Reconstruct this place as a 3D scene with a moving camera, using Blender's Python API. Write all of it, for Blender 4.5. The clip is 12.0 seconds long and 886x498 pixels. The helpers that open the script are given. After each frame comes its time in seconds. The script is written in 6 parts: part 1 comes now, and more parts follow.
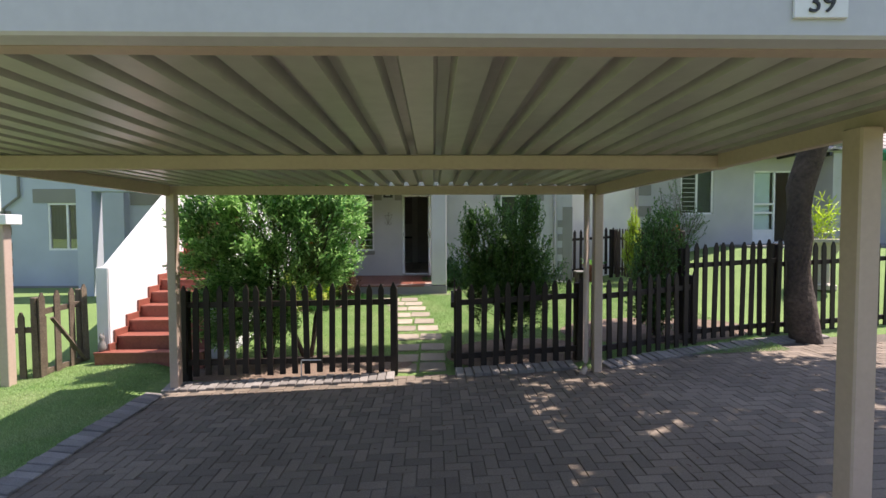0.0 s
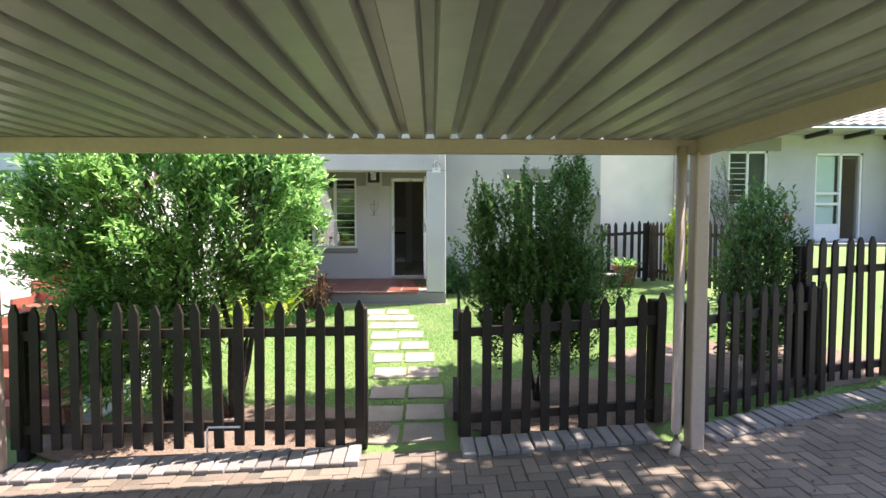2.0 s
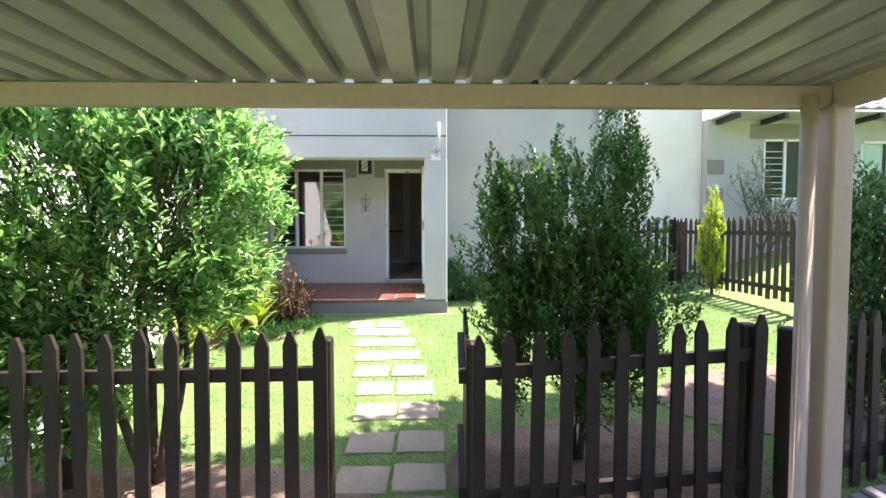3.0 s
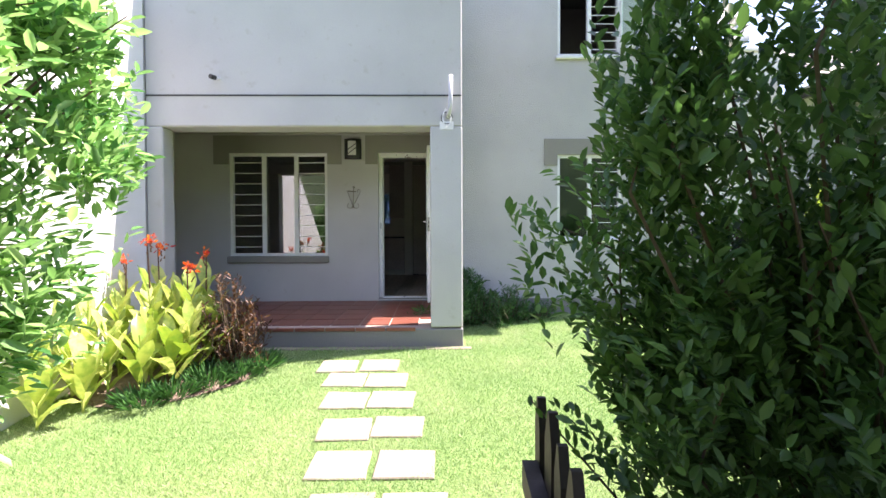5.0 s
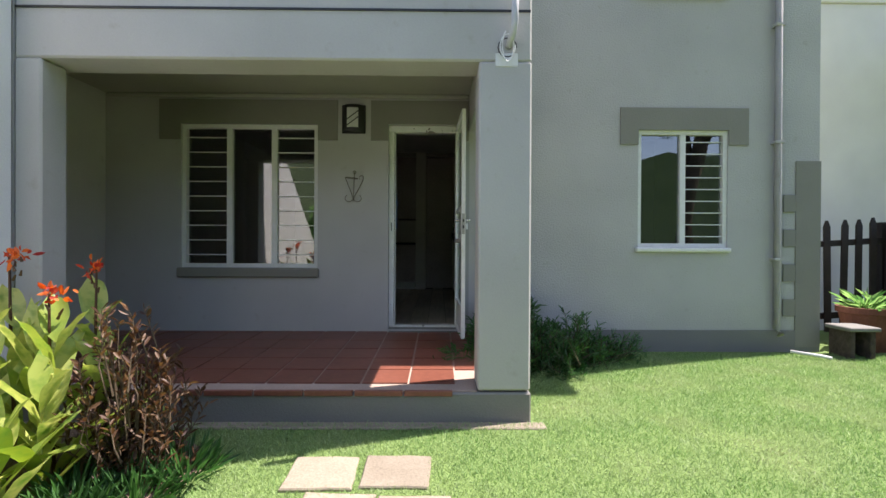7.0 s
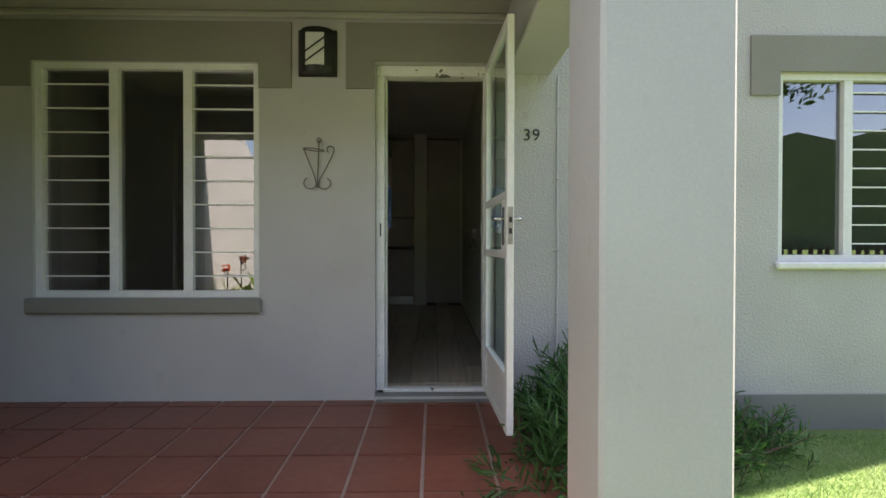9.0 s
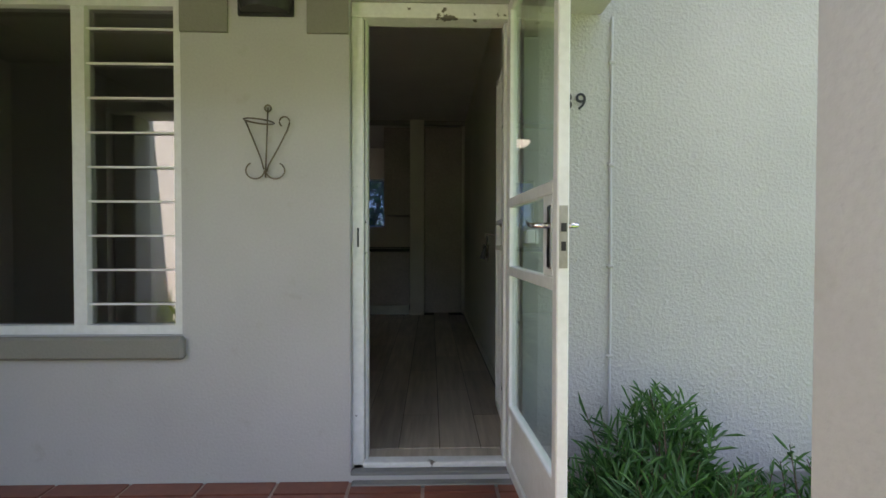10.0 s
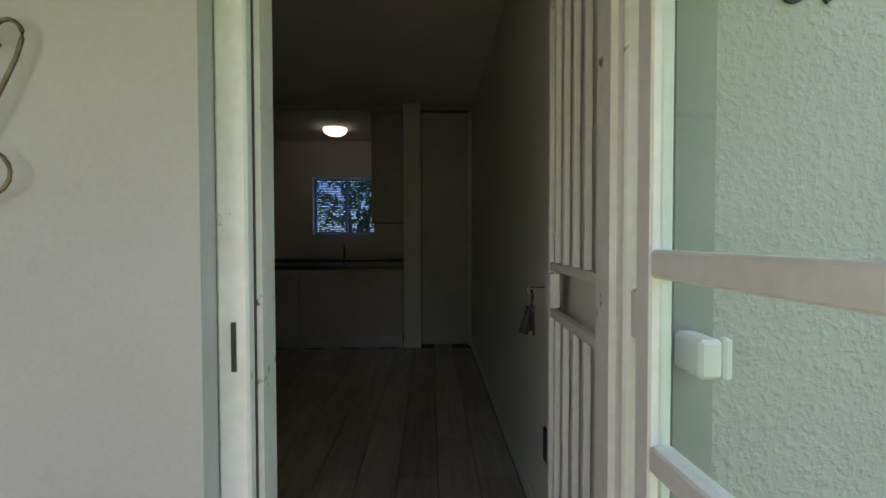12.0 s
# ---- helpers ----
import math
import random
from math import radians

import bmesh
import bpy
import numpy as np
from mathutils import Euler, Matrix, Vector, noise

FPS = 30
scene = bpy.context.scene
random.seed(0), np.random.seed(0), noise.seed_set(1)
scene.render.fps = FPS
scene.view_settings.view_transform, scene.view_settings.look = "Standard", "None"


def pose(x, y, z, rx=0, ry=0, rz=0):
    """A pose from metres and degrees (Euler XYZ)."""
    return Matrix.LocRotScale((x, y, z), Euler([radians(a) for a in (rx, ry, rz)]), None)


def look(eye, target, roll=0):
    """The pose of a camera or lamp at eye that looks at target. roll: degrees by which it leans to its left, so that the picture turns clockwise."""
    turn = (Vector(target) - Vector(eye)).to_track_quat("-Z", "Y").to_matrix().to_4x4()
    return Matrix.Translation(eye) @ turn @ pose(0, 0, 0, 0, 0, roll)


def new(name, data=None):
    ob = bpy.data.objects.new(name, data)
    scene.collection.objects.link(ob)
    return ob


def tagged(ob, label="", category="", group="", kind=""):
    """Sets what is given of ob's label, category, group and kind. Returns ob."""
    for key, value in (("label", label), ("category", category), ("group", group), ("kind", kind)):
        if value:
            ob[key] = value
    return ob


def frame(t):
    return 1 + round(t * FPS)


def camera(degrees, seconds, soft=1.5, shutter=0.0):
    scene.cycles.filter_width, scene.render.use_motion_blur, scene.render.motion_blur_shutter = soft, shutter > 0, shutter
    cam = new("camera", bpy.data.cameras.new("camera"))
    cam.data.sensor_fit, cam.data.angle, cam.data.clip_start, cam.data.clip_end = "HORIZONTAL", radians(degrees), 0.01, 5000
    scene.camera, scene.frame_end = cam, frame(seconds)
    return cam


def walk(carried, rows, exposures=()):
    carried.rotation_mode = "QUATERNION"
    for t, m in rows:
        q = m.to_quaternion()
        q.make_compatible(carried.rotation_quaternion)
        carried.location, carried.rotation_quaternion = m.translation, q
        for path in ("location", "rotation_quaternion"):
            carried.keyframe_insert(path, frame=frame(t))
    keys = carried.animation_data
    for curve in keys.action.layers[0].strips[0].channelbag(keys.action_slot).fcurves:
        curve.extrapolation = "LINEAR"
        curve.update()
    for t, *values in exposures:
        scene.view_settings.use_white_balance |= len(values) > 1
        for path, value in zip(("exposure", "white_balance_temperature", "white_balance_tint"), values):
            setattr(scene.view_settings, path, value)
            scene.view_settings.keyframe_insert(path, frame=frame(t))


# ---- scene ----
cam = camera(87.0, 12.0)
PATH = [
    (0, (0.785, -12.229, 1.402), (0.827, -10.231, 1.326), -0.2),
    (0.5, (0.802, -11.658, 1.377), (0.848, -9.661, 1.293), -0.1),
    (1, (0.795, -11.102, 1.34), (0.844, -9.105, 1.258), -0.1),
    (1.5, (0.816, -10.517, 1.317), (0.867, -8.519, 1.232), -0.0),
    (2, (0.837, -9.942, 1.304), (0.885, -7.945, 1.218), -0.0),
    (2.5, (0.862, -9.345, 1.305), (0.903, -7.348, 1.213), -0.2),
    (3, (0.866, -8.769, 1.276), (0.91, -6.772, 1.186), -0.1),
    (5, (0.814, -6.727, 1.129), (0.839, -4.728, 1.088), -0.2),
    (5.5, (0.736, -6.246, 1.099), (0.76, -4.246, 1.088), -0.0),
    (6, (0.658, -5.768, 1.107), (0.671, -3.768, 1.1), 0.0),
    (6.5, (0.579, -5.295, 1.118), (0.593, -3.295, 1.108), 0.2),
    (7, (0.49, -4.814, 1.124), (0.509, -2.814, 1.114), 0.3),
    (9, (0.339, -2.953, 1.232), (0.38, -0.953, 1.214), 0.1),
    (9.5, (0.308, -2.493, 1.283), (0.364, -0.494, 1.256), 0.1),
    (10, (0.326, -2.059, 1.314), (0.379, -0.06, 1.278), 0.1),
    (10.5, (0.315, -1.68, 1.358), (0.373, 0.319, 1.336), 0.2),
    (11, (0.298, -1.374, 1.488), (0.36, 0.625, 1.469), 0.1),
    (11.5, (0.322, -1.079, 1.533), (0.379, 0.919, 1.503), 0.1),
    (12, (0.337, -0.755, 1.516), (0.391, 1.244, 1.463), -0.1),
]
walk(cam, [(t, look(eye, target, roll)) for t, eye, target, roll in PATH], exposures=((0.0, 0.8, 6750, 23), (0.5, 1.33, 6700, 23), (1.5, 1.55, 6750, 22), (3.2, 2.0, 6650, 26), (5.0, 1.8, 6600, 29), (5.5, 1.6, 6650, 26), (6.0, 1.35, 6750, 23), (7.0, 1.05, 6700, 21), (9.0, 1.7, 7300, 23), (9.5, 1.93, 7300, 23), (10.0, 2.1, 7300, 23), (11.0, 1.98, 7300, 23), (12.0, 2.3, 7300, 23)))

# world, sun
SUN = Vector((1.0, 0.29, 2.05)).normalized()
world = bpy.data.worlds.new("sky")
scene.world = world
world.use_nodes = True
wn = world.node_tree.nodes
sky = wn.new("ShaderNodeTexSky")
sky.sky_type, sky.sun_disc = "NISHITA", False
sky.sun_elevation = math.asin(SUN.z)
sky.sun_rotation = math.atan2(SUN.x, SUN.y)
wn["Background"].inputs["Strength"].default_value = 0.15
world.node_tree.links.new(sky.outputs[0], wn["Background"].inputs["Color"])
sun = new("sun", bpy.data.lights.new("sun", "SUN"))
sun.data.energy, sun.data.angle, sun.data.color = 5.0, radians(0.5), (1.0, 0.95, 0.86)
sun.matrix_world = look(SUN * 40, (0, 0, 0))


# ---- materials ----
def material(name):
    m = bpy.data.materials.new(name)
    m.use_nodes = True
    return m, m.node_tree.nodes, m.node_tree.links, m.node_tree.nodes["Principled BSDF"]


def surface(name, dark, light, rough=0.8, fine=60.0, broad=2.0, bump=0.1, vary="", metal=0.0, dist=0.004, amount=0.5, spec=0.5, spread=0.2):
    """Colour between two tones at two scales, fine relief, and a tone of its own for each piece."""
    m, n, l, b = material(name)
    co = n.new("ShaderNodeTexCoord")
    a, c = n.new("ShaderNodeTexNoise"), n.new("ShaderNodeTexNoise")
    a.inputs["Scale"].default_value, c.inputs["Scale"].default_value = fine, broad
    a.inputs["Detail"].default_value, c.inputs["Detail"].default_value = 4, 5
    if vary == "piece":
        geo = n.new("ShaderNodeNewGeometry")
        l.new(geo.outputs["Position"], a.inputs["Vector"])
        l.new(geo.outputs["Position"], c.inputs["Vector"])
    else:
        l.new(co.outputs["Object"], a.inputs["Vector"])
        l.new(co.outputs["Object"], c.inputs["Vector"])
    mix = n.new("ShaderNodeMath")
    mix.operation = "MULTIPLY_ADD"
    mix.inputs[1].default_value = amount
    l.new(a.outputs["Fac"], mix.inputs[0])
    sc = n.new("ShaderNodeMath")
    sc.operation = "MULTIPLY"
    sc.inputs[1].default_value = 1.0 - amount
    l.new(c.outputs["Fac"], sc.inputs[0])
    l.new(sc.outputs[0], mix.inputs[2])
    ramp = n.new("ShaderNodeValToRGB")
    ramp.color_ramp.elements[0].position, ramp.color_ramp.elements[1].position = 0.32, 0.68
    ramp.color_ramp.elements[0].color, ramp.color_ramp.elements[1].color = (*dark, 1), (*light, 1)
    l.new(mix.outputs[0], ramp.inputs[0])
    out = ramp.outputs[0]
    if vary:
        hsv = n.new("ShaderNodeHueSaturation")
        src = n.new("ShaderNodeObjectInfo") if vary == "piece" else n.new("ShaderNodeNewGeometry")
        rng = n.new("ShaderNodeMapRange")
        rng.inputs["To Min"].default_value, rng.inputs["To Max"].default_value = 1 - spread, 1 + spread
        l.new(src.outputs["Random" if vary == "piece" else "Random Per Island"], rng.inputs["Value"])
        l.new(rng.outputs[0], hsv.inputs["Value"])
        l.new(out, hsv.inputs["Color"])
        out = hsv.outputs[0]
    l.new(out, b.inputs["Base Color"])
    b.inputs["Roughness"].default_value, b.inputs["Metallic"].default_value = rough, metal
    b.inputs["Specular IOR Level"].default_value = spec
    bu = n.new("ShaderNodeBump")
    bu.inputs["Strength"].default_value, bu.inputs["Distance"].default_value = bump, dist
    l.new(a.outputs["Fac"], bu.inputs["Height"])
    l.new(bu.outputs[0], b.inputs["Normal"])
    return m


def leafy(name, dark, light, gloss=0.35, through_light=0.35, source="", boost=1.6, patch=None, patch_scale=1.6):
    m, n, l, b = material(name)
    geo = n.new("ShaderNodeNewGeometry")
    ramp = n.new("ShaderNodeValToRGB")
    ramp.color_ramp.elements[0].color, ramp.color_ramp.elements[1].color = (*dark, 1), (*light, 1)
    own = n.new("ShaderNodeObjectInfo") if source == "object" else geo
    l.new(own.outputs["Random" if source == "object" else "Random Per Island"], ramp.inputs[0])
    colour = ramp.outputs[0]
    if patch:
        # drier tufts in drifts of about a metre
        no, pr, mixc = n.new("ShaderNodeTexNoise"), n.new("ShaderNodeMapRange"), n.new("ShaderNodeMix")
        no.inputs["Scale"].default_value, no.inputs["Detail"].default_value = patch_scale, 5
        l.new(geo.outputs["Position"], no.inputs["Vector"])
        pr.inputs["From Min"].default_value, pr.inputs["From Max"].default_value = 0.45, 0.75
        l.new(no.outputs["Fac"], pr.inputs["Value"])
        mixc.data_type = "RGBA"
        mixc.inputs["B"].default_value = (*patch, 1)
        l.new(pr.outputs[0], mixc.inputs["Factor"])
        l.new(colour, mixc.inputs["A"])
        colour = mixc.outputs["Result"]
    l.new(colour, b.inputs["Base Color"])
    b.inputs["Roughness"].default_value = gloss
    b.inputs["Specular IOR Level"].default_value = 0.45
    tr = n.new("ShaderNodeBsdfTranslucent")
    hsv = n.new("ShaderNodeHueSaturation")
    hsv.inputs["Value"].default_value, hsv.inputs["Saturation"].default_value = boost, 1.1
    l.new(colour, hsv.inputs["Color"])
    l.new(hsv.outputs[0], tr.inputs["Color"])
    mx = n.new("ShaderNodeMixShader")
    mx.inputs[0].default_value = through_light
    l.new(b.outputs[0], mx.inputs[1])
    l.new(tr.outputs[0], mx.inputs[2])
    l.new(mx.outputs[0], n["Material Output"].inputs["Surface"])
    return m


def glass_pane(name, tint, rough=0.0, sheen=0.06):
    """Thin window glass: see-through with a mirror-like sheen."""
    m, n, l, b = material(name)
    n.remove(b)
    tr, gl, mx, fr = n.new("ShaderNodeBsdfTransparent"), n.new("ShaderNodeBsdfGlossy"), n.new("ShaderNodeMixShader"), n.new("ShaderNodeLayerWeight")
    pw, sc = n.new("ShaderNodeMath"), n.new("ShaderNodeMath")
    pw.operation, sc.operation = "POWER", "MULTIPLY_ADD"
    pw.inputs[1].default_value, sc.inputs[1].default_value, sc.inputs[2].default_value = 4.0, 0.8, sheen
    tr.inputs["Color"].default_value = (*tint, 1)
    gl.inputs["Roughness"].default_value = rough
    l.new(fr.outputs["Facing"], pw.inputs[0])
    l.new(pw.outputs[0], sc.inputs[0])
    l.new(sc.outputs[0], mx.inputs[0])
    l.new(tr.outputs[0], mx.inputs[1])
    l.new(gl.outputs[0], mx.inputs[2])
    l.new(mx.outputs[0], n["Material Output"].inputs["Surface"])
    return m


def glow(name, colour, strength):
    m, n, l, b = material(name)
    b.inputs["Base Color"].default_value = (*colour, 1)
    b.inputs["Emission Color"].default_value = (*colour, 1)
    b.inputs["Emission Strength"].default_value = strength
    return m


def plaster(name, tone, warm=(1, 1, 1), bump=0.32, stucco=0.0):
    """Painted plaster: faint grime at two scales, with thrown stucco grains where asked."""
    c = [tone * w for w in warm]
    m = surface(name, [v * 0.88 for v in c], [min(0.9, v * 1.06) for v in c], 0.85, 95, 1.3, bump, dist=0.008, amount=0.3)
    if not stucco:
        return m
    n, l = m.node_tree.nodes, m.node_tree.links
    b = n["Principled BSDF"]
    co, grain, cut, second, speck, cut2, mixc = (n.new("ShaderNode" + k) for k in ("TexCoord", "TexNoise", "MapRange", "Bump", "TexNoise", "MapRange", "Mix"))
    grain.inputs["Scale"].default_value, grain.inputs["Detail"].default_value = 62, 2
    cut.inputs["From Min"].default_value, cut.inputs["From Max"].default_value = 0.44, 0.72
    second.inputs["Strength"].default_value, second.inputs["Distance"].default_value = stucco, 0.006
    l.new(co.outputs["Object"], grain.inputs["Vector"])
    l.new(grain.outputs["Fac"], cut.inputs["Value"])
    l.new(cut.outputs[0], second.inputs["Height"])
    l.new(b.inputs["Normal"].links[0].from_socket, second.inputs["Normal"])
    l.new(second.outputs[0], b.inputs["Normal"])
    # small scuffs and splashes
    speck.inputs["Scale"].default_value, speck.inputs["Detail"].default_value = 9, 8
    cut2.inputs["From Min"].default_value, cut2.inputs["From Max"].default_value = 0.63, 0.8
    cut2.inputs["To Max"].default_value = 0.55
    l.new(co.outputs["Object"], speck.inputs["Vector"])
    l.new(speck.outputs["Fac"], cut2.inputs["Value"])
    mixc.data_type = "RGBA"
    mixc.inputs["B"].default_value = (c[0] * 0.72, c[1] * 0.68, c[2] * 0.58, 1)
    l.new(cut2.outputs[0], mixc.inputs["Factor"])
    l.new(b.inputs["Base Color"].links[0].from_socket, mixc.inputs["A"])
    l.new(mixc.outputs["Result"], b.inputs["Base Color"])
    return m


M_WALL = plaster("pale_grey_plaster", 0.48, (1.02, 1.0, 0.97), 0.25, 0.5)
M_SMOOTHWALL = plaster("pale_grey_smooth_plaster", 0.49, (1.02, 1.0, 0.97), 0.12, 0.06)
M_BAND = plaster("olive_grey_plaster", 0.25, (1.04, 1.0, 0.86))
M_BASE = plaster("grey_plinth_paint", 0.22, (1.0, 0.98, 0.92))
M_WHITE = plaster("white_plaster", 0.8)
M_CREAM = plaster("cream_plaster", 0.8, (1.0, 0.96, 0.88))
M_BLUEWALL = plaster("blue_grey_plaster", 0.5, (0.92, 1.0, 1.1))
M_SOFFIT = plaster("cream_ceiling_paint", 0.4, (1.0, 0.98, 0.85), 0.1)
M_INCEIL = plaster("white_ceiling_paint", 0.76, (1.0, 0.99, 0.93), 0.1)
M_SMOOTH = plaster("smooth_darker_grey_reveal", 0.36, (0.98, 1.0, 0.94), 0.12)
M_FRAME = surface("white_gloss_paint", (0.72, 0.72, 0.69), (0.84, 0.84, 0.82), 0.35, 40, 6, 0.08)
M_WORN = surface("chipped_white_gloss_paint", (0.7, 0.7, 0.66), (0.84, 0.84, 0.81), 0.4, 40, 6, 0.15)
_n, _l = M_WORN.node_tree.nodes, M_WORN.node_tree.links
_co, _no, _cut, _mx = (_n.new("ShaderNode" + k) for k in ("TexCoord", "TexNoise", "MapRange", "Mix"))
_no.inputs["Scale"].default_value, _no.inputs["Detail"].default_value = 11, 7
_cut.inputs["From Min"].default_value, _cut.inputs["From Max"].default_value = 0.675, 0.7
_mx.data_type = "RGBA"
_mx.inputs["B"].default_value = (0.13, 0.11, 0.085, 1)
_l.new(_co.outputs["Object"], _no.inputs["Vector"])
_l.new(_no.outputs["Fac"], _cut.inputs["Value"])
_l.new(_cut.outputs[0], _mx.inputs["Factor"])
_b = _n["Principled BSDF"]
_l.new(_b.inputs["Base Color"].links[0].from_socket, _mx.inputs["A"])
_l.new(_mx.outputs["Result"], _b.inputs["Base Color"])
M_CARPORT = surface("beige_enamel_steel", (0.48, 0.365, 0.295), (0.56, 0.435, 0.355), 0.5, 30, 3, 0.05)
M_FASCIA = surface("pale_grey_steel", (0.5, 0.5, 0.52), (0.56, 0.56, 0.58), 0.45, 30, 2, 0.04)
M_SHEET = surface("green_grey_roof_sheet", (0.37, 0.365, 0.325), (0.46, 0.455, 0.405), 0.35, 12, 1.5, 0.04)
M_PAVER = surface("grey_concrete_paver", (0.145, 0.115, 0.085), (0.25, 0.205, 0.16), 0.9, 90, 1.1, 0.5, vary="island")
M_KERB = surface("kerb_brick", (0.18, 0.163, 0.147), (0.31, 0.29, 0.265), 0.9, 90, 3, 0.5, vary="piece")
M_SAND = surface("joint_sand", (0.1, 0.085, 0.065), (0.18, 0.155, 0.125), 0.95, 120, 3, 0.5)
M_SLAB = surface("sandy_concrete_slab", (0.23, 0.195, 0.145), (0.37, 0.325, 0.255), 0.9, 80, 4, 0.5, vary="piece")
M_WOODF = surface("dark_stained_timber", (0.011, 0.007, 0.005), (0.03, 0.018, 0.013), 0.6, 45, 5, 0.4, vary="piece")
M_WOODM = surface("brown_weathered_timber", (0.03, 0.02, 0.014), (0.075, 0.05, 0.036), 0.75, 45, 5, 0.5, vary="piece")
M_WOODG = surface("weathered_timber", (0.09, 0.065, 0.045), (0.2, 0.155, 0.11), 0.8, 45, 5, 0.5, vary="piece")
M_TILE = surface("terracotta_tile", (0.175, 0.058, 0.038), (0.255, 0.09, 0.058), 0.4, 25, 3, 0.08, vary="piece", spread=0.07)
M_GROUT = surface("pale_grout", (0.36, 0.27, 0.22), (0.48, 0.38, 0.32), 0.9, 80, 5, 0.2)
M_STEP = surface("red_polished_step", (0.2, 0.06, 0.042), (0.32, 0.11, 0.075), 0.5, 30, 3, 0.1)
M_EARTH = surface("dry_bed_soil", (0.12, 0.085, 0.06), (0.26, 0.19, 0.14), 0.95, 50, 4, 0.8, dist=0.02)
M_BLACK = surface("black_iron", (0.012, 0.012, 0.012), (0.03, 0.03, 0.03), 0.45, 60, 5, 0.1)
M_IRON = surface("tarnished_wire", (0.12, 0.1, 0.075), (0.25, 0.21, 0.16), 0.4, 60, 5, 0.2, metal=0.8)
M_CHROME = surface("chrome", (0.6, 0.6, 0.6), (0.75, 0.75, 0.75), 0.15, 40, 5, 0.02, metal=1.0)
M_STEELB = surface("dull_steel", (0.35, 0.34, 0.3), (0.5, 0.49, 0.44), 0.4, 40, 5, 0.1, metal=0.9)
M_BARK = surface("grey_brown_bark", (0.035, 0.026, 0.02), (0.12, 0.09, 0.07), 0.95, 22, 6, 1.0, dist=0.02)
M_TWIG = surface("twig", (0.07, 0.05, 0.03), (0.15, 0.11, 0.07), 0.9, 40, 6, 0.3)
M_LEAF_BRIGHT = leafy("bright_shrub_leaf", (0.065, 0.2, 0.055), (0.4, 0.63, 0.235), 0.26, 0.36, boost=1.5)
M_LEAF_DARK = leafy("dark_shrub_leaf", (0.035, 0.09, 0.026), (0.13, 0.25, 0.07), 0.42, 0.35)
M_LEAF_LIME = leafy("lime_leaf", (0.24, 0.36, 0.03), (0.45, 0.58, 0.09), 0.4, 0.4)
M_LEAF_RED = leafy("bronze_leaf", (0.06, 0.025, 0.015), (0.16, 0.09, 0.04), 0.5, 0.25)
M_CANNA = leafy("canna_leaf", (0.27, 0.37, 0.06), (0.57, 0.6, 0.2), 0.35, 0.3, "object", patch=(0.15, 0.29, 0.05), patch_scale=17)
M_FLOWER = leafy("orange_red_petal", (0.36, 0.025, 0.03), (0.85, 0.24, 0.07), 0.6, 0.4)
M_GRASS = leafy("lawn_blade", (0.14, 0.26, 0.085), (0.29, 0.43, 0.165), 0.6, 0.3, patch=(0.37, 0.42, 0.23))
M_SPIKE = leafy("spiky_leaf", (0.03, 0.1, 0.03), (0.09, 0.22, 0.06), 0.4, 0.3)
M_GLASS = glass_pane("window_glass", (0.6, 0.62, 0.6), sheen=0.2)
M_CLEAR = glass_pane("greenish_door_glass", (0.92, 0.98, 0.95), sheen=0.02)
# blue tint added to dim the daylight in the kitchen window
M_TINT = glass_pane("daylight_dimming_blue_glass", (0.42, 0.54, 0.78), sheen=0.02)
M_FLOOR_IN = surface("grey_wood_look_tile", (0.26, 0.21, 0.155), (0.56, 0.48, 0.385), 0.3, 14, 2, 0.05, vary="piece")
for node in [q for q in M_FLOOR_IN.node_tree.nodes if q.type == "TEX_NOISE"]:
    # grain drawn out along the planks
    mp = M_FLOOR_IN.node_tree.nodes.new("ShaderNodeMapping")
    mp.inputs["Scale"].default_value = (2.2, 0.16, 1.0)
    M_FLOOR_IN.node_tree.links.new(node.inputs["Vector"].links[0].from_socket, mp.inputs["Vector"])
    M_FLOOR_IN.node_tree.links.new(mp.outputs[0], node.inputs["Vector"])
M_INWALL = plaster("interior_cream_paint", 0.75, (1.0, 0.97, 0.85), 0.1)
M_CAB = surface("grey_wood_laminate", (0.4, 0.345, 0.31), (0.55, 0.49, 0.44), 0.45, 30, 3, 0.05)
M_TOP = surface("dark_worktop", (0.02, 0.02, 0.02), (0.05, 0.05, 0.05), 0.2, 150, 5, 0.03)
M_CLAY = surface("terracotta_pot", (0.13, 0.045, 0.028), (0.22, 0.085, 0.05), 0.85, 40, 4, 0.3)
M_ROOFT = surface("concrete_roof_tile", (0.3, 0.27, 0.24), (0.5, 0.46, 0.41), 0.9, 60, 2, 0.4, vary="island")
M_GREEN = surface("green_awning_paint", (0.01, 0.2, 0.13), (0.02, 0.3, 0.2), 0.6, 40, 4, 0.1)
M_STONEURN = surface("cast_stone", (0.42, 0.38, 0.3), (0.6, 0.55, 0.45), 0.9, 60, 5, 0.5)
M_SLAT = surface("blue_grey_blind_slat", (0.08, 0.13, 0.3), (0.13, 0.2, 0.42), 0.5, 50, 5, 0.02)
M_PLASTIC = surface("white_plastic", (0.75, 0.75, 0.75), (0.82, 0.82, 0.82), 0.4, 50, 5, 0.02)
M_INK = surface("black_lettering", (0.015, 0.015, 0.016), (0.03, 0.03, 0.03), 0.5, 60, 5, 0.02)
M_LAMP = glow("lit_lamp_glass", (1.0, 0.93, 0.8), 0.4)
M_OPAL = surface("opal_lamp_glass", (0.7, 0.7, 0.68), (0.8, 0.8, 0.78), 0.3, 40, 5, 0.0)
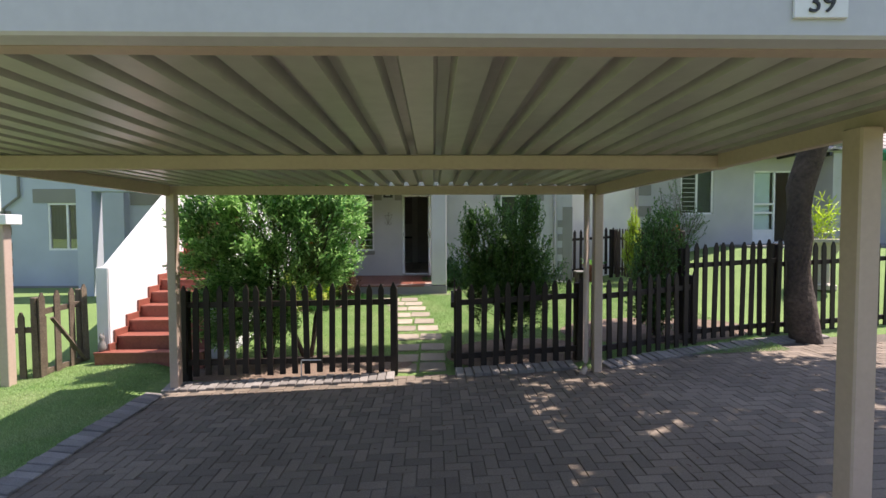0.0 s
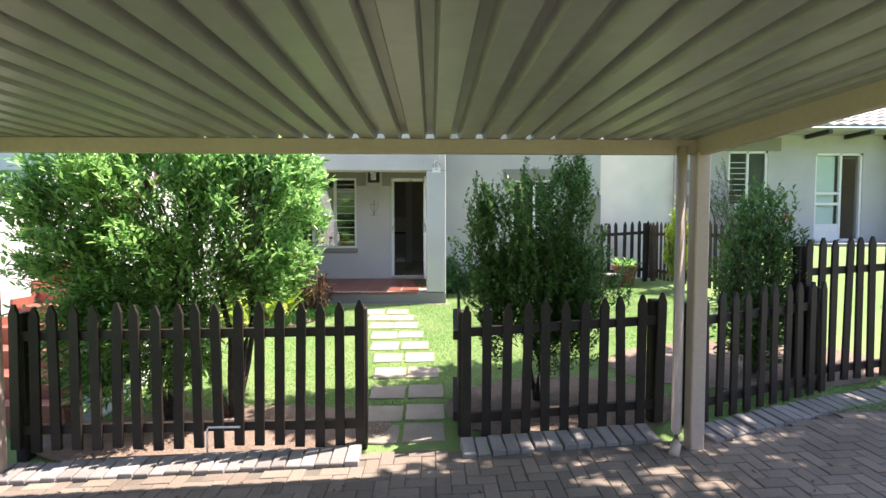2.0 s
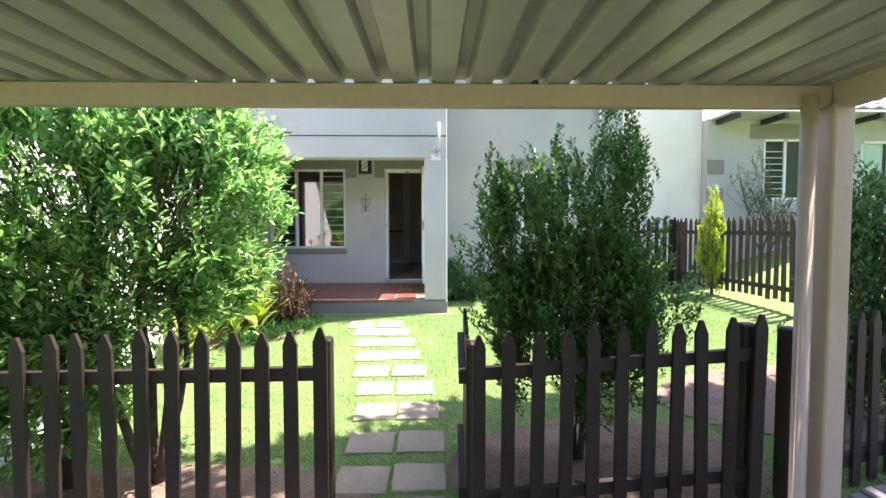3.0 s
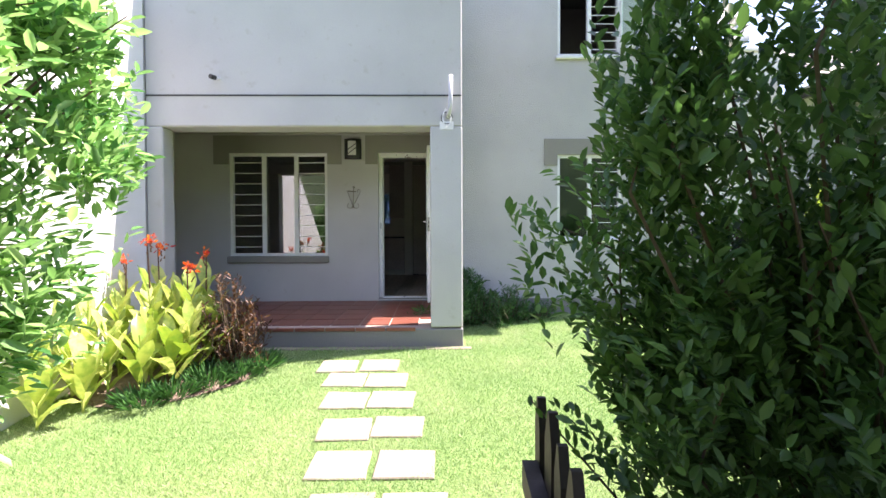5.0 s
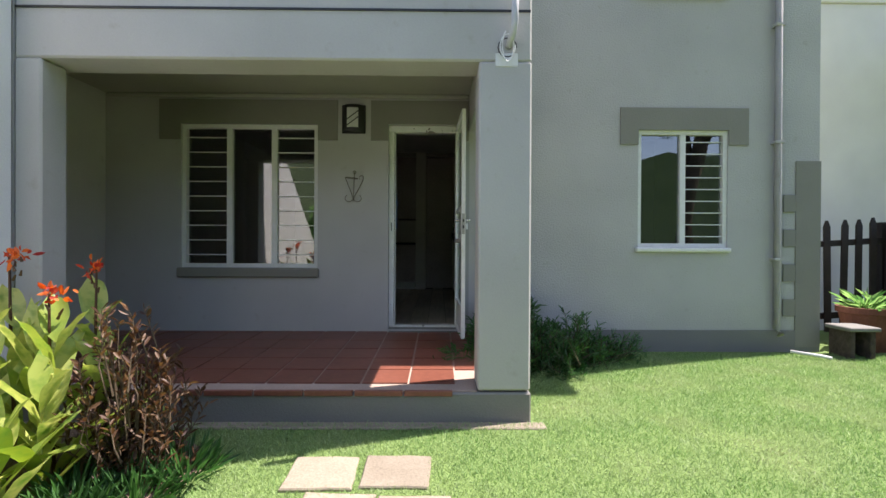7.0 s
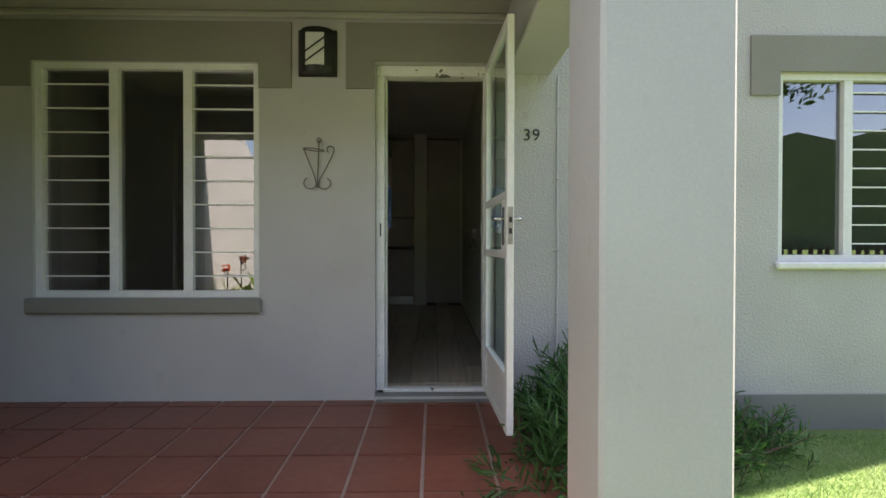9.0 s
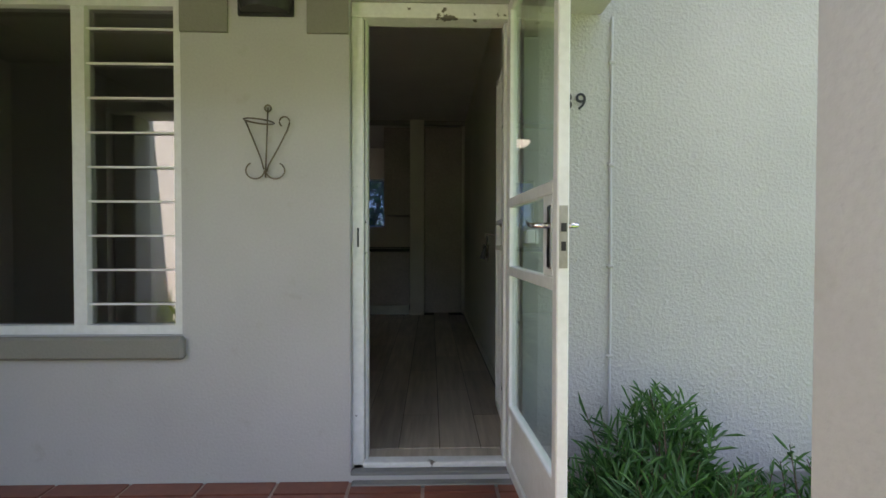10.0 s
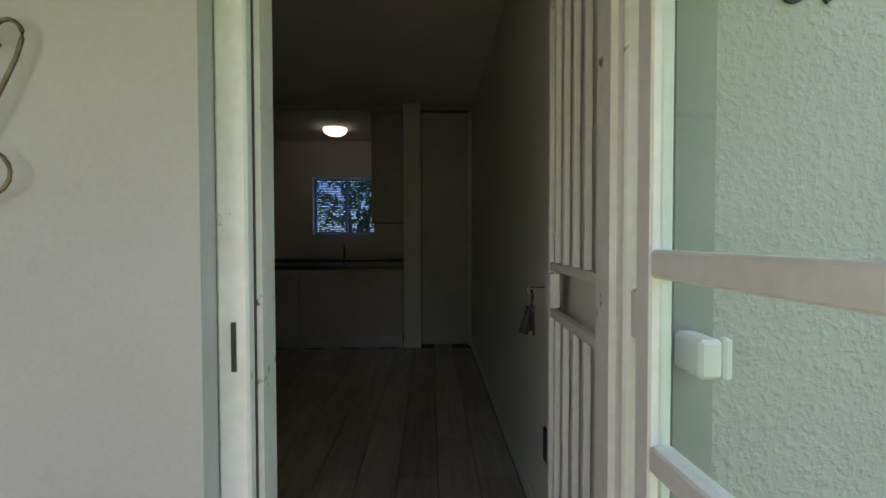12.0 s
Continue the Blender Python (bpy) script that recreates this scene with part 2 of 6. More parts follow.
M_CURTAIN = surface("white_net_curtain", (0.6, 0.6, 0.6), (0.75, 0.75, 0.75), 0.9, 80, 6, 0.3)
# low wall tone holds the shade of the rooms behind the windows
M_DARKROOM = plaster("room_paint_toned_for_shade", 0.3, (1, 0.97, 0.9), 0.05)


def ground_material():
    """Lawn soil and turf, drying to soil in the beds."""
    m, n, l, b = material("turf")
    geo = n.new("ShaderNodeNewGeometry")
    a, c = n.new("ShaderNodeTexNoise"), n.new("ShaderNodeTexNoise")
    a.inputs["Scale"].default_value, c.inputs["Scale"].default_value = 70, 1.7
    a.inputs["Detail"].default_value = 6
    l.new(geo.outputs["Position"], a.inputs["Vector"])
    l.new(geo.outputs["Position"], c.inputs["Vector"])
    r1, r2 = n.new("ShaderNodeValToRGB"), n.new("ShaderNodeValToRGB")
    r1.color_ramp.elements[0].color, r1.color_ramp.elements[1].color = (0.11, 0.2, 0.06, 1), (0.2, 0.32, 0.11, 1)
    r2.color_ramp.elements[0].color, r2.color_ramp.elements[1].color = (0.75, 0.75, 0.7, 1), (1.2, 1.1, 0.95, 1)
    l.new(a.outputs["Fac"], r1.inputs[0])
    l.new(c.outputs["Fac"], r2.inputs[0])
    mx = n.new("ShaderNodeMix")
    mx.data_type, mx.blend_type = "RGBA", "MULTIPLY"
    mx.inputs["Factor"].default_value = 1.0
    l.new(r1.outputs[0], mx.inputs["A"])
    l.new(r2.outputs[0], mx.inputs["B"])
    l.new(mx.outputs["Result"], b.inputs["Base Color"])
    b.inputs["Roughness"].default_value = 0.95
    bu = n.new("ShaderNodeBump")
    bu.inputs["Strength"].default_value, bu.inputs["Distance"].default_value = 0.8, 0.02
    l.new(a.outputs["Fac"], bu.inputs["Height"])
    l.new(bu.outputs[0], b.inputs["Normal"])
    return m


M_TURF = ground_material()


# ---- building helpers ----
def box(bm, x0, y0, z0, x1, y1, z1):
    v = [bm.verts.new((x, y, z)) for z in (z0, z1) for y in (y0, y1) for x in (x0, x1)]
    for f in ((0, 2, 3, 1), (4, 5, 7, 6), (0, 1, 5, 4), (2, 6, 7, 3), (0, 4, 6, 2), (1, 3, 7, 5)):
        bm.faces.new([v[i] for i in f])
    return v


def part(name, bm, mat, parent=None, label="", at=None, smooth=False):
    me = bpy.data.meshes.new(name)
    bm.normal_update()
    bm.to_mesh(me)
    bm.free()
    me.materials.append(mat)
    if smooth:
        me.polygons.foreach_set("use_smooth", [True] * len(me.polygons))
    ob = new(name, me)
    ob.parent = parent
    if at is not None:
        ob.matrix_basis = at
    if label:
        tagged(ob, label)
    return ob


def slab(name, a, b, mat, parent=None, label="", bevel=0.004, at=None):
    """A box with eased edges between two corners."""
    bm = bmesh.new()
    box(bm, *[min(p, q) for p, q in zip(a, b)], *[max(p, q) for p, q in zip(a, b)])
    if bevel:
        bmesh.ops.bevel(bm, geom=list(bm.edges), offset=bevel, segments=1, affect="EDGES")
    return part(name, bm, mat, parent, label, at)


def thing(name, label, category, at=None, group="", kind=""):
    ob = new(name)
    ob.empty_display_size = 0.1
    if at is not None:
        ob.matrix_basis = at
    return tagged(ob, label, category, group, kind)


def mesh_of(name, verts, faces, mat, parent=None, label="", smooth=False):
    me = bpy.data.meshes.new(name)
    me.from_pydata([tuple(v) for v in verts], [], faces)
    me.materials.append(mat)
    if smooth:
        me.polygons.foreach_set("use_smooth", [True] * len(me.polygons))
    ob = new(name, me)
    ob.parent = parent
    if label:
        tagged(ob, label)
    return ob


def tube(bm, pts, r, sides=8, taper=None, cap=True):
    """A round bar along points; taper is the radius at its end."""
    pts = [Vector(p) for p in pts]
    rings = []
    for i, p in enumerate(pts):
        d = (pts[min(i + 1, len(pts) - 1)] - pts[max(i - 1, 0)]).normalized()
        u = d.cross(Vector((0, 0, 1)))
        if u.length < 0.05:
            u = d.cross(Vector((0, 1, 0)))
        u.normalize()
        w = d.cross(u)
        rr = r if taper is None else r + (taper - r) * i / (len(pts) - 1)
        rings.append([bm.verts.new(p + (u * math.cos(2 * math.pi * k / sides) + w * math.sin(2 * math.pi * k / sides)) * rr) for k in range(sides)])
    for a, b in zip(rings, rings[1:]):
        for k in range(sides):
            bm.faces.new((a[k], a[(k + 1) % sides], b[(k + 1) % sides], b[k]))
    if cap:
        bm.faces.new(rings[0][::-1])
        bm.faces.new(rings[-1])


def lathe(bm, profile, sides=20, centre=(0, 0, 0)):
    rings = [[bm.verts.new((centre[0] + r * math.cos(2 * math.pi * k / sides), centre[1] + r * math.sin(2 * math.pi * k / sides), centre[2] + z)) for k in range(sides)] for r, z in profile]
    for a, b in zip(rings, rings[1:]):
        for k in range(sides):
            bm.faces.new((a[k], a[(k + 1) % sides], b[(k + 1) % sides], b[k]))
    bm.faces.new(rings[0][::-1])
    bm.faces.new(rings[-1])


def holed_wall(name, x0, x1, z0, z1, y0, y1, holes, mat, label, parent=None):
    """A wall facing the y axis, with openings (x0, z0, x1, z1) cut right through it."""
    xs = sorted({x0, x1, *[h[0] for h in holes], *[h[2] for h in holes]})
    zs = sorted({z0, z1, *[h[1] for h in holes], *[h[3] for h in holes]})
    solid = {}
    for i in range(len(xs) - 1):
        for k in range(len(zs) - 1):
            cx, cz = (xs[i] + xs[i + 1]) / 2, (zs[k] + zs[k + 1]) / 2
            solid[i, k] = not any(h[0] < cx < h[2] and h[1] < cz < h[3] for h in holes)
    bm = bmesh.new()
    cache = {}

    def vert(x, y, z):
        key = (round(x, 5), round(y, 5), round(z, 5))
        if key not in cache:
            cache[key] = bm.verts.new((x, y, z))
        return cache[key]
    for (i, k), full in solid.items():
        if not full:
            continue
        a, b, c, d = xs[i], xs[i + 1], zs[k], zs[k + 1]
        bm.faces.new([vert(*p) for p in ((a, y0, c), (b, y0, c), (b, y0, d), (a, y0, d))])
        bm.faces.new([vert(*p) for p in ((a, y1, c), (a, y1, d), (b, y1, d), (b, y1, c))])
        if not solid.get((i - 1, k)):
            bm.faces.new([vert(*p) for p in ((a, y0, c), (a, y0, d), (a, y1, d), (a, y1, c))])
        if not solid.get((i + 1, k)):
            bm.faces.new([vert(*p) for p in ((b, y0, c), (b, y1, c), (b, y1, d), (b, y0, d))])
        if not solid.get((i, k - 1)):
            bm.faces.new([vert(*p) for p in ((a, y0, c), (a, y1, c), (b, y1, c), (b, y0, c))])
        if not solid.get((i, k + 1)):
            bm.faces.new([vert(*p) for p in ((a, y0, d), (b, y0, d), (b, y1, d), (a, y1, d))])
    ob = part(name, bm, mat, parent, label)
    return tagged(ob, label, "wall", kind="structure") if parent is None else ob


def structure(ob, label, category):
    return tagged(ob, label, category, kind="structure")


def text_mesh(name, body, size, mat, at, parent=None, depth=0.002, label=""):
    cu = bpy.data.curves.new(name, "FONT")
    cu.body, cu.size, cu.extrude, cu.align_x, cu.align_y = body, size, depth, "CENTER", "CENTER"
    tmp = bpy.data.objects.new(name, cu)
    scene.collection.objects.link(tmp)
    bpy.context.view_layer.update()
    me = bpy.data.meshes.new_from_object(tmp.evaluated_get(bpy.context.evaluated_depsgraph_get()))
    bpy.data.objects.remove(tmp)
    me.materials.clear()
    me.materials.append(mat)
    ob = new(name, me)
    ob.parent = parent
    ob.matrix_basis = at
    if label:
        tagged(ob, label)
    return ob


def step01(v):
    v = max(0.0, min(1.0, v))
    return v * v * (3 - 2 * v)


def paving_z(x):
    return -0.33 + 0.0375 * (max(-6.0, min(9.0, x)) - 2.755)


def ground_z(x, y):
    """The lawn falls from the porch to the paving and rises towards the neighbour."""
    t = max(0.0, min(1.0, (-y - 1.9) / 4.4))
    near = 0.05 * step01((y + 2.0) / 2.0) * step01((x - 0.9) / 2.0)
    z = near * (1 - t) + t * paving_z(x)
    z += 0.14 * step01((-2.5 - x) / 0.6) * step01((y + 8.5) / 2.0) * t
    z += 0.9 * step01((x - 5.2) / 4.0) * step01((y + 5.4) / 4.5)
    return z


# ---- ground ----
def make_ground():
    xs = [-400, -120, -40, -20, -12] + [-9 + 0.25 * i for i in range(85)] + [14, 20, 40, 120, 400]
    ys = [-400, -120, -40, -20] + [-15 + 0.25 * i for i in range(65)] + [3, 6, 12, 20, 40, 120, 400]
    verts, faces = [], []
    for y in ys:
        for x in xs:
            z = ground_z(x, y)
            if -2.5 < x < 9 and y <= -6.45 + (0 if x < 2.9 else min(1.15, (x - 2.9) * 0.35)):
                z -= 0.06
            if y > 0.2 and -12 < x < 4.6:
                z = min(z, -0.1)
            verts.append((x, y, z))
    w = len(xs)
    for j in range(len(ys) - 1):
        for i in range(w - 1):
            faces.append((j * w + i, j * w + i + 1, (j + 1) * w + i + 1, (j + 1) * w + i))
    ob = mesh_of("ground", verts, faces, M_TURF, smooth=True)
    structure(ob, "short green lawn falling gently to the paving", "ground")


make_ground()

# ---- house: ground floor ----
WIN1 = (-2.15, 0.90, -0.755, 2.37)
WIN2 = (2.55, 1.13, 3.485, 2.34)
WIN3 = (2.55, 3.75, 3.46, 4.95)
DOOR = (-0.03, 0.27, 0.735, 2.38)
structure(holed_wall("wall_front", 0.768, 4.44, -0.15, 6.0, 0.0, 0.22, [WIN2, WIN3], M_WALL, ""), "pale grey textured plaster house front", "wall")
structure(holed_wall("wall_porch", -3.1, 0.768, -0.15, 6.0, 0.0, 0.22, [WIN1, DOOR], M_SMOOTHWALL, ""), "pale grey smooth plaster wall inside the porch", "wall")
structure(slab("wall_side", (4.22, 0.225, -0.15), (4.44, 7.0, 6.0), M_WALL, bevel=0), "pale grey plastered side wall of the house", "wall")
structure(slab("plinth", (1.15, -0.012, -0.1), (4.45, 0.0, 0.275), M_BASE, bevel=0.003), "grey painted plinth below the front wall", "plinth")

# porch block
porch = thing("porch", "pale grey plastered porch with a grey base and an upper storey", "porch", kind="structure")
slab("front_wall", (-2.2, -1.83, 2.31), (1.08, -1.55, 4.6), M_SMOOTHWALL, porch, bevel=0.012)
slab("side_wall", (0.8, -1.545, 2.31), (1.08, -0.002, 4.6), M_SMOOTHWALL, porch, bevel=0.008)
slab("left_wall", (-3.1, -1.545, -0.1), (-2.92, -0.002, 4.6), M_SMOOTHWALL, porch, bevel=0)
slab("left_return", (-3.1, -1.83, -0.1), (-2.205, -1.55, 4.6), M_SMOOTHWALL, porch, bevel=0)
slab("pillar", (0.744, -1.832, 0.202), (1.082, -1.55, 2.309), M_SMOOTHWALL, porch, bevel=0.012)
slab("left_pillar", (-2.2, -1.832, 0.202), (-2.03, -1.62, 2.309), M_SMOOTHWALL, porch, bevel=0.012)
slab("base", (-2.91, -1.838, -0.25), (1.086, -0.002, 0.19), M_BASE, porch, bevel=0.01)
slab("roof_slab", (-3.1, -1.83, 4.6), (1.08, -0.002, 4.75), M_SMOOTHWALL, porch, bevel=0.01)
slab("footing", (-2.2, -1.94, -0.1), (1.17, -1.84, 0.006), M_SLAB, porch, "pale concrete strip along the porch base", bevel=0.008)
slab("drip_joint", (-2.19, -1.838, 2.622), (1.07, -1.829, 2.636), M_BLACK, porch, "dark horizontal joint line", bevel=0)
structure(slab("ceiling", (-2.92, -1.549, 2.68), (0.8, -0.003, 2.75), M_SOFFIT, bevel=0), "cream painted porch ceiling", "ceiling")
trimp = slab("trim", (-2.9, -0.04, 2.64), (0.795, -0.003, 2.679), M_SOFFIT, bevel=0.01)
structure(trimp, "cream cornice at the porch ceiling", "trim")

# darker bands
for nm, a, b, lab in (("lintel_band", (-2.37, -0.014, 2.21), (-0.55, 0.0, 2.62), "olive grey plaster band above the porch window"),
                      ("lintel_band", (-0.21, -0.014, 2.21), (0.795, 0.0, 2.62), "olive grey plaster band above the front door"),
                      ("lintel_band", (2.36, -0.016, 2.19), (3.69, 0.0, 2.57), "grey plaster band above the side window")):
    bm = bmesh.new()
    lo = WIN1 if a[0] < -1 else (DOOR if a[0] < 1 else WIN2)
    box(bm, a[0], a[1], lo[3] + 0.002, b[0], b[1], b[2])
    box(bm, a[0], a[1], a[2], lo[0] - 0.002, b[1], lo[3] + 0.002)
    box(bm, lo[2] + 0.002, a[1], a[2], b[0], b[1], lo[3] + 0.002)
    structure(part(nm, bm, M_BAND), lab, "trim")
# quoins at the corner
bm = bmesh.new()
box(bm, 4.19, -0.014, 0.1, 4.448, 0.0, 2.03)
quo = part("quoin_band", bm, M_BAND)
structure(quo, "grey painted quoins at the house corner", "trim")
for i in range(5):
    z = 0.42 + i * 0.36
    if z + 0.18 < 2.04:
        slab("quoin", (4.06, -0.016, z), (4.188, 0.0, z + 0.18), M_BAND, quo, bevel=0.003)


# ---- windows ----
def window(name, hole, lights, barred, label, y=0.06, glazed=True):
    x0, z0, x1, z1 = hole
    win = thing(name, label, "window", kind="structure")
    fr = bmesh.new()
    t = 0.04
    box(fr, x0, y - 0.04, z0, x1, y + 0.03, z0 + t)
    box(fr, x0, y - 0.04, z1 - t, x1, y + 0.03, z1)
    box(fr, x0, y - 0.04, z0 + t, x0 + t, y + 0.03, z1 - t)
    box(fr, x1 - t, y - 0.04, z0 + t, x1, y + 0.03, z1 - t)
    edges = [x0 + t] + [x0 + (x1 - x0) * f for f in lights] + [x1 - t]
    for e in edges[1:-1]:
        box(fr, e - 0.028, y - 0.035, z0 + t, e + 0.028, y + 0.028, z1 - t)
    part("window_frame", fr, M_FRAME, win)
    slab("window_sill", (x0 - 0.03, -0.045, z0 - 0.1 if "porch" in label else z0 - 0.05), (x1 + 0.02, 0.0, z0 - 0.002), M_BAND if "porch" in label else M_FRAME, win, bevel=0.012)
    for k, (a, b) in enumerate(zip(edges, edges[1:])):
        if glazed:
            pane = slab("pane", (a + 0.012, y - 0.004, z0 + t), (b - 0.012, y + 0.002, z1 - t), M_GLASS, win, bevel=0)
            pane.visible_shadow = False
        if k in barred:
            n = 9
            for j in range(n):
                zz = z0 + t + (z1 - z0 - 2 * t) * (j + 0.6) / (n + 0.2)
                slab("burglar_bar", (a, y - 0.022, zz - 0.0045), (b, y - 0.012, zz + 0.0045), M_FRAME, win, bevel=0)
    return win


window("window_1", WIN1, (0.345, 0.675), (0, 2), "white steel porch window with burglar bars")
window("window_2", WIN2, (0.51,), (1,), "white steel side window with burglar bars")
upper = window("window_3", WIN3, (0.51,), (1,), "white steel upstairs window standing open behind burglar bars", glazed=False)
wx, wz0, wz1 = WIN3[2] - 0.02, WIN3[1] + 0.04, WIN3[3] - 0.04
bm = bmesh.new()
for a in ((0.0, wz0, 0.035, wz1), (0.385, wz0, 0.42, wz1), (0.035, wz0, 0.385, wz0 + 0.035), (0.035, wz1 - 0.035, 0.385, wz1)):
    box(bm, a[0], -0.012, a[1], a[2], 0.012, a[3])
leaf = part("casement", bm, M_FRAME, upper, "open white steel casement", at=pose(wx + 0.02, 0.01, 0, 0, 0, -76))
slab("pane", (0.035, -0.003, wz0 + 0.035), (0.385, 0.003, wz1 - 0.035), M_CLEAR, leaf, bevel=0).visible_shadow = False

# ---- interior ----
structure(slab("floor", (-3.0, 0.225, 0.2), (4.2, 6.9, 0.288), M_SAND, bevel=0), "grey wood-look tiled floor inside", "floor")
structure(slab("ceiling", (-3.0, 0.225, 2.97), (4.2, 6.9, 3.05), M_INCEIL, bevel=0), "plain interior ceiling", "ceiling")
structure(slab("wall_hall", (0.80, 0.225, 0.288), (0.95, 4.9, 2.97), M_INWALL, bevel=0), "cream painted hall wall", "wall")
structure(slab("wall_left", (-3.1, 0.225, 0.2), (-2.95, 6.9, 2.97), M_INWALL, bevel=0), "cream painted room wall", "wall")
KWIN = (-1.45, 1.55, -0.5, 2.42)
holed_wall("wall_back", -3.1, 4.44, 0.2, 2.97, 6.4, 6.6, [KWIN], M_INWALL, "cream painted kitchen back wall")
structure(slab("wall_room", (0.955, 3.2, 0.288), (4.2, 3.35, 2.97), M_DARKROOM, bevel=0), "room wall toned dark for shade behind the side window", "wall")
structure(slab("roof", (-3.1, -0.45, 6.0), (4.5, 7.2, 6.15), M_BAND, bevel=0.02), "flat house roof edge", "roof")
structure(slab("wall_rear_upper", (-3.1, 6.7, 3.05), (4.44, 6.9, 6.0), M_WALL, bevel=0), "plain rear wall of the house", "wall")
structure(slab("wall_far_side", (-3.3, 0.225, -0.1), (-3.12, 6.9, 6.0), M_WALL, bevel=0), "plain party wall of the house", "wall")
structure(slab("wall_upper_room", (-3.1, 3.2, 3.06), (4.2, 3.35, 5.99), M_DARKROOM, bevel=0), "plain upstairs room wall toned dark for shade", "wall")


# ---- carport ----
def carport():
    cp = thing("carport", "beige steel carport with a ribbed metal roof over brick paving", "carport")
    X0, X1 = -2.43, 2.84
    for x, y, nm in ((-2.36, -6.52, ""), (2.80, -6.55, ""), (-2.36, -10.15, ""), (2.72, -10.15, "")):
        slab("post", (x - 0.052, y - 0.052, paving_z(x) - 0.05), (x + 0.052, y + 0.052, 1.86), M_CARPORT, cp, bevel=0.008)
    for y, z0, z1 in ((-6.52, 1.848, 1.955), (-8.97, 1.83, 1.926)):
        slab("cross_beam", (X0, y - 0.03, z0), (X1, y + 0.03, z1), M_CARPORT, cp, bevel=0.006)
    for x in (-2.39, 2.80):
        slab("side_beam", (x - 0.03, -10.86, 1.835), (x + 0.03, -6.555, 1.96), M_CARPORT, cp, bevel=0.006)
    slab("fascia", (X0 - 0.15, -10.98, 1.915), (X1 + 0.15, -10.9, 2.27), M_FASCIA, cp, "pale grey steel fascia", bevel=0.008)
    slab("fascia_lip", (X0 - 0.15, -10.9, 1.915), (X1 + 0.15, -10.84, 1.925), M_CARPORT, cp, bevel=0)
    # ribbed sheets
    pitch, prof = 0.182, ((0.0, 0.0), (0.105, 0.0), (0.12, 0.05), (0.165, 0.05), (0.18, 0.0))
    pts = []
    x = -2.4115
    while x < X1:
        for dx, dz in prof[:-1]:
            pts.append((x + dx, dz))
        x += pitch
    ys = (-10.92, -9.0, -7.7, -6.42)
    verts, faces = [], []
    for y in ys:
        for px, pz in pts:
            verts.append((px, y, 1.93 + 0.03 * max(0.0, (y + 9.0) / 2.5) + pz))
    n = len(pts)
    for j in range(len(ys) - 1):
        for i in range(n - 1):
            faces.append((j * n + i, j * n + i + 1, (j + 1) * n + i + 1, (j + 1) * n + i))
    sheet = mesh_of("roof_sheet", verts, faces, M_SHEET, cp)
    so = sheet.modifiers.new("thick", "SOLIDIFY")
    so.thickness, so.offset = 0.003, 1.0
    bm = bmesh.new()
    tube(bm, [(2.66, -6.56, 1.9), (2.66, -6.56, -0.2), (2.64, -6.6, -0.28), (2.58, -6.68, -0.33)], 0.036, 10)
    part("downpipe", bm, M_CARPORT, cp, smooth=True)
    sg = slab("number_sign", (1.745, -10.99, 1.965), (1.89, -10.981, 2.08), M_PLASTIC, cp, "white number plate", bevel=0.001)
    text_mesh("number", "39", 0.078, M_INK, pose(1.817, -10.992, 2.002, 90, 0, 0), sg)


carport()


# ---- outside stair beside the porch ----
def stair():
    st = thing("outside_stair", "red tiled outside stair between white plastered parapets", "stair", kind="structure")
    y0, going, rise, n = -5.88, 0.27, 0.17, 15
    base = -0.39
    for i in range(n):
        z = base + rise * (i + 1)
        y = y0 + going * i
        bm = bmesh.new()
        left = -3.8 if i == 0 else -3.685
        box(bm, left, y, max(base - 0.25, z - rise - 0.25), -2.351, y + (0.14 if i == 0 else going + 0.02), z - 0.03)
        box(bm, left, y - 0.02, z - 0.028, -2.351, y + (0.145 if i == 0 else going), z)
        part("step", bm, M_STEP, st)
    yt = -1.84
    for x0, x1, nm in ((-3.865, -3.69, "parapet"), (-2.35, -2.2, "parapet")):
        prof = [(-5.73, -0.8), (yt, -0.8), (yt, 3.75), (-5.6, 0.92), (-5.73, 0.92)]
        bm = bmesh.new()
        a = [bm.verts.new((x0, y, z)) for y, z in prof]
        b = [bm.verts.new((x1, y, z)) for y, z in prof]
        bm.faces.new(a)
        bm.faces.new(b[::-1])
        for i in range(len(prof)):
            j = (i + 1) % len(prof)
            bm.faces.new((a[j], a[i], b[i], b[j]))
        bmesh.ops.recalc_face_normals(bm, faces=bm.faces)
        bmesh.ops.bevel(bm, geom=list(bm.edges), offset=0.012, segments=2, affect="EDGES")
        part(nm, bm, M_WHITE, st)
    # stepped red skirting along the far parapet
    for i in range(n):
        z = base + rise * (i + 1)
        slab("skirting", (-3.689, y0 + going * max(0.55, i) - 0.05, z - 0.1), (-3.66, y0 + going * (i + 1) - 0.05, z + 0.09), M_STEP, st, bevel=0.003)
    slab("landing", (-4.0, -1.83, 2.2), (-3.1, 0.0, 2.4), M_WHITE, st, bevel=0.005)


stair()


# ---- picket fences ----
def picket_mesh(h, w=0.072, t=0.022):
    bm = bmesh.new()
    prof = [(-w / 2, 0), (w / 2, 0), (w / 2, h - 0.075), (0.008, h), (-0.008, h), (-w / 2, h - 0.075)]
    a = [bm.verts.new((x, -t / 2, z)) for x, z in prof]
    b = [bm.verts.new((x, t / 2, z)) for x, z in prof]
    bm.faces.new(a)
    bm.faces.new(b[::-1])
    for i in range(len(prof)):
        j = (i + 1) % len(prof)
        bm.faces.new((a[j], a[i], b[i], b[j]))
    me = bpy.data.meshes.new("picket")
    bm.normal_update()
    bm.to_mesh(me)
    bm.free()
    return me


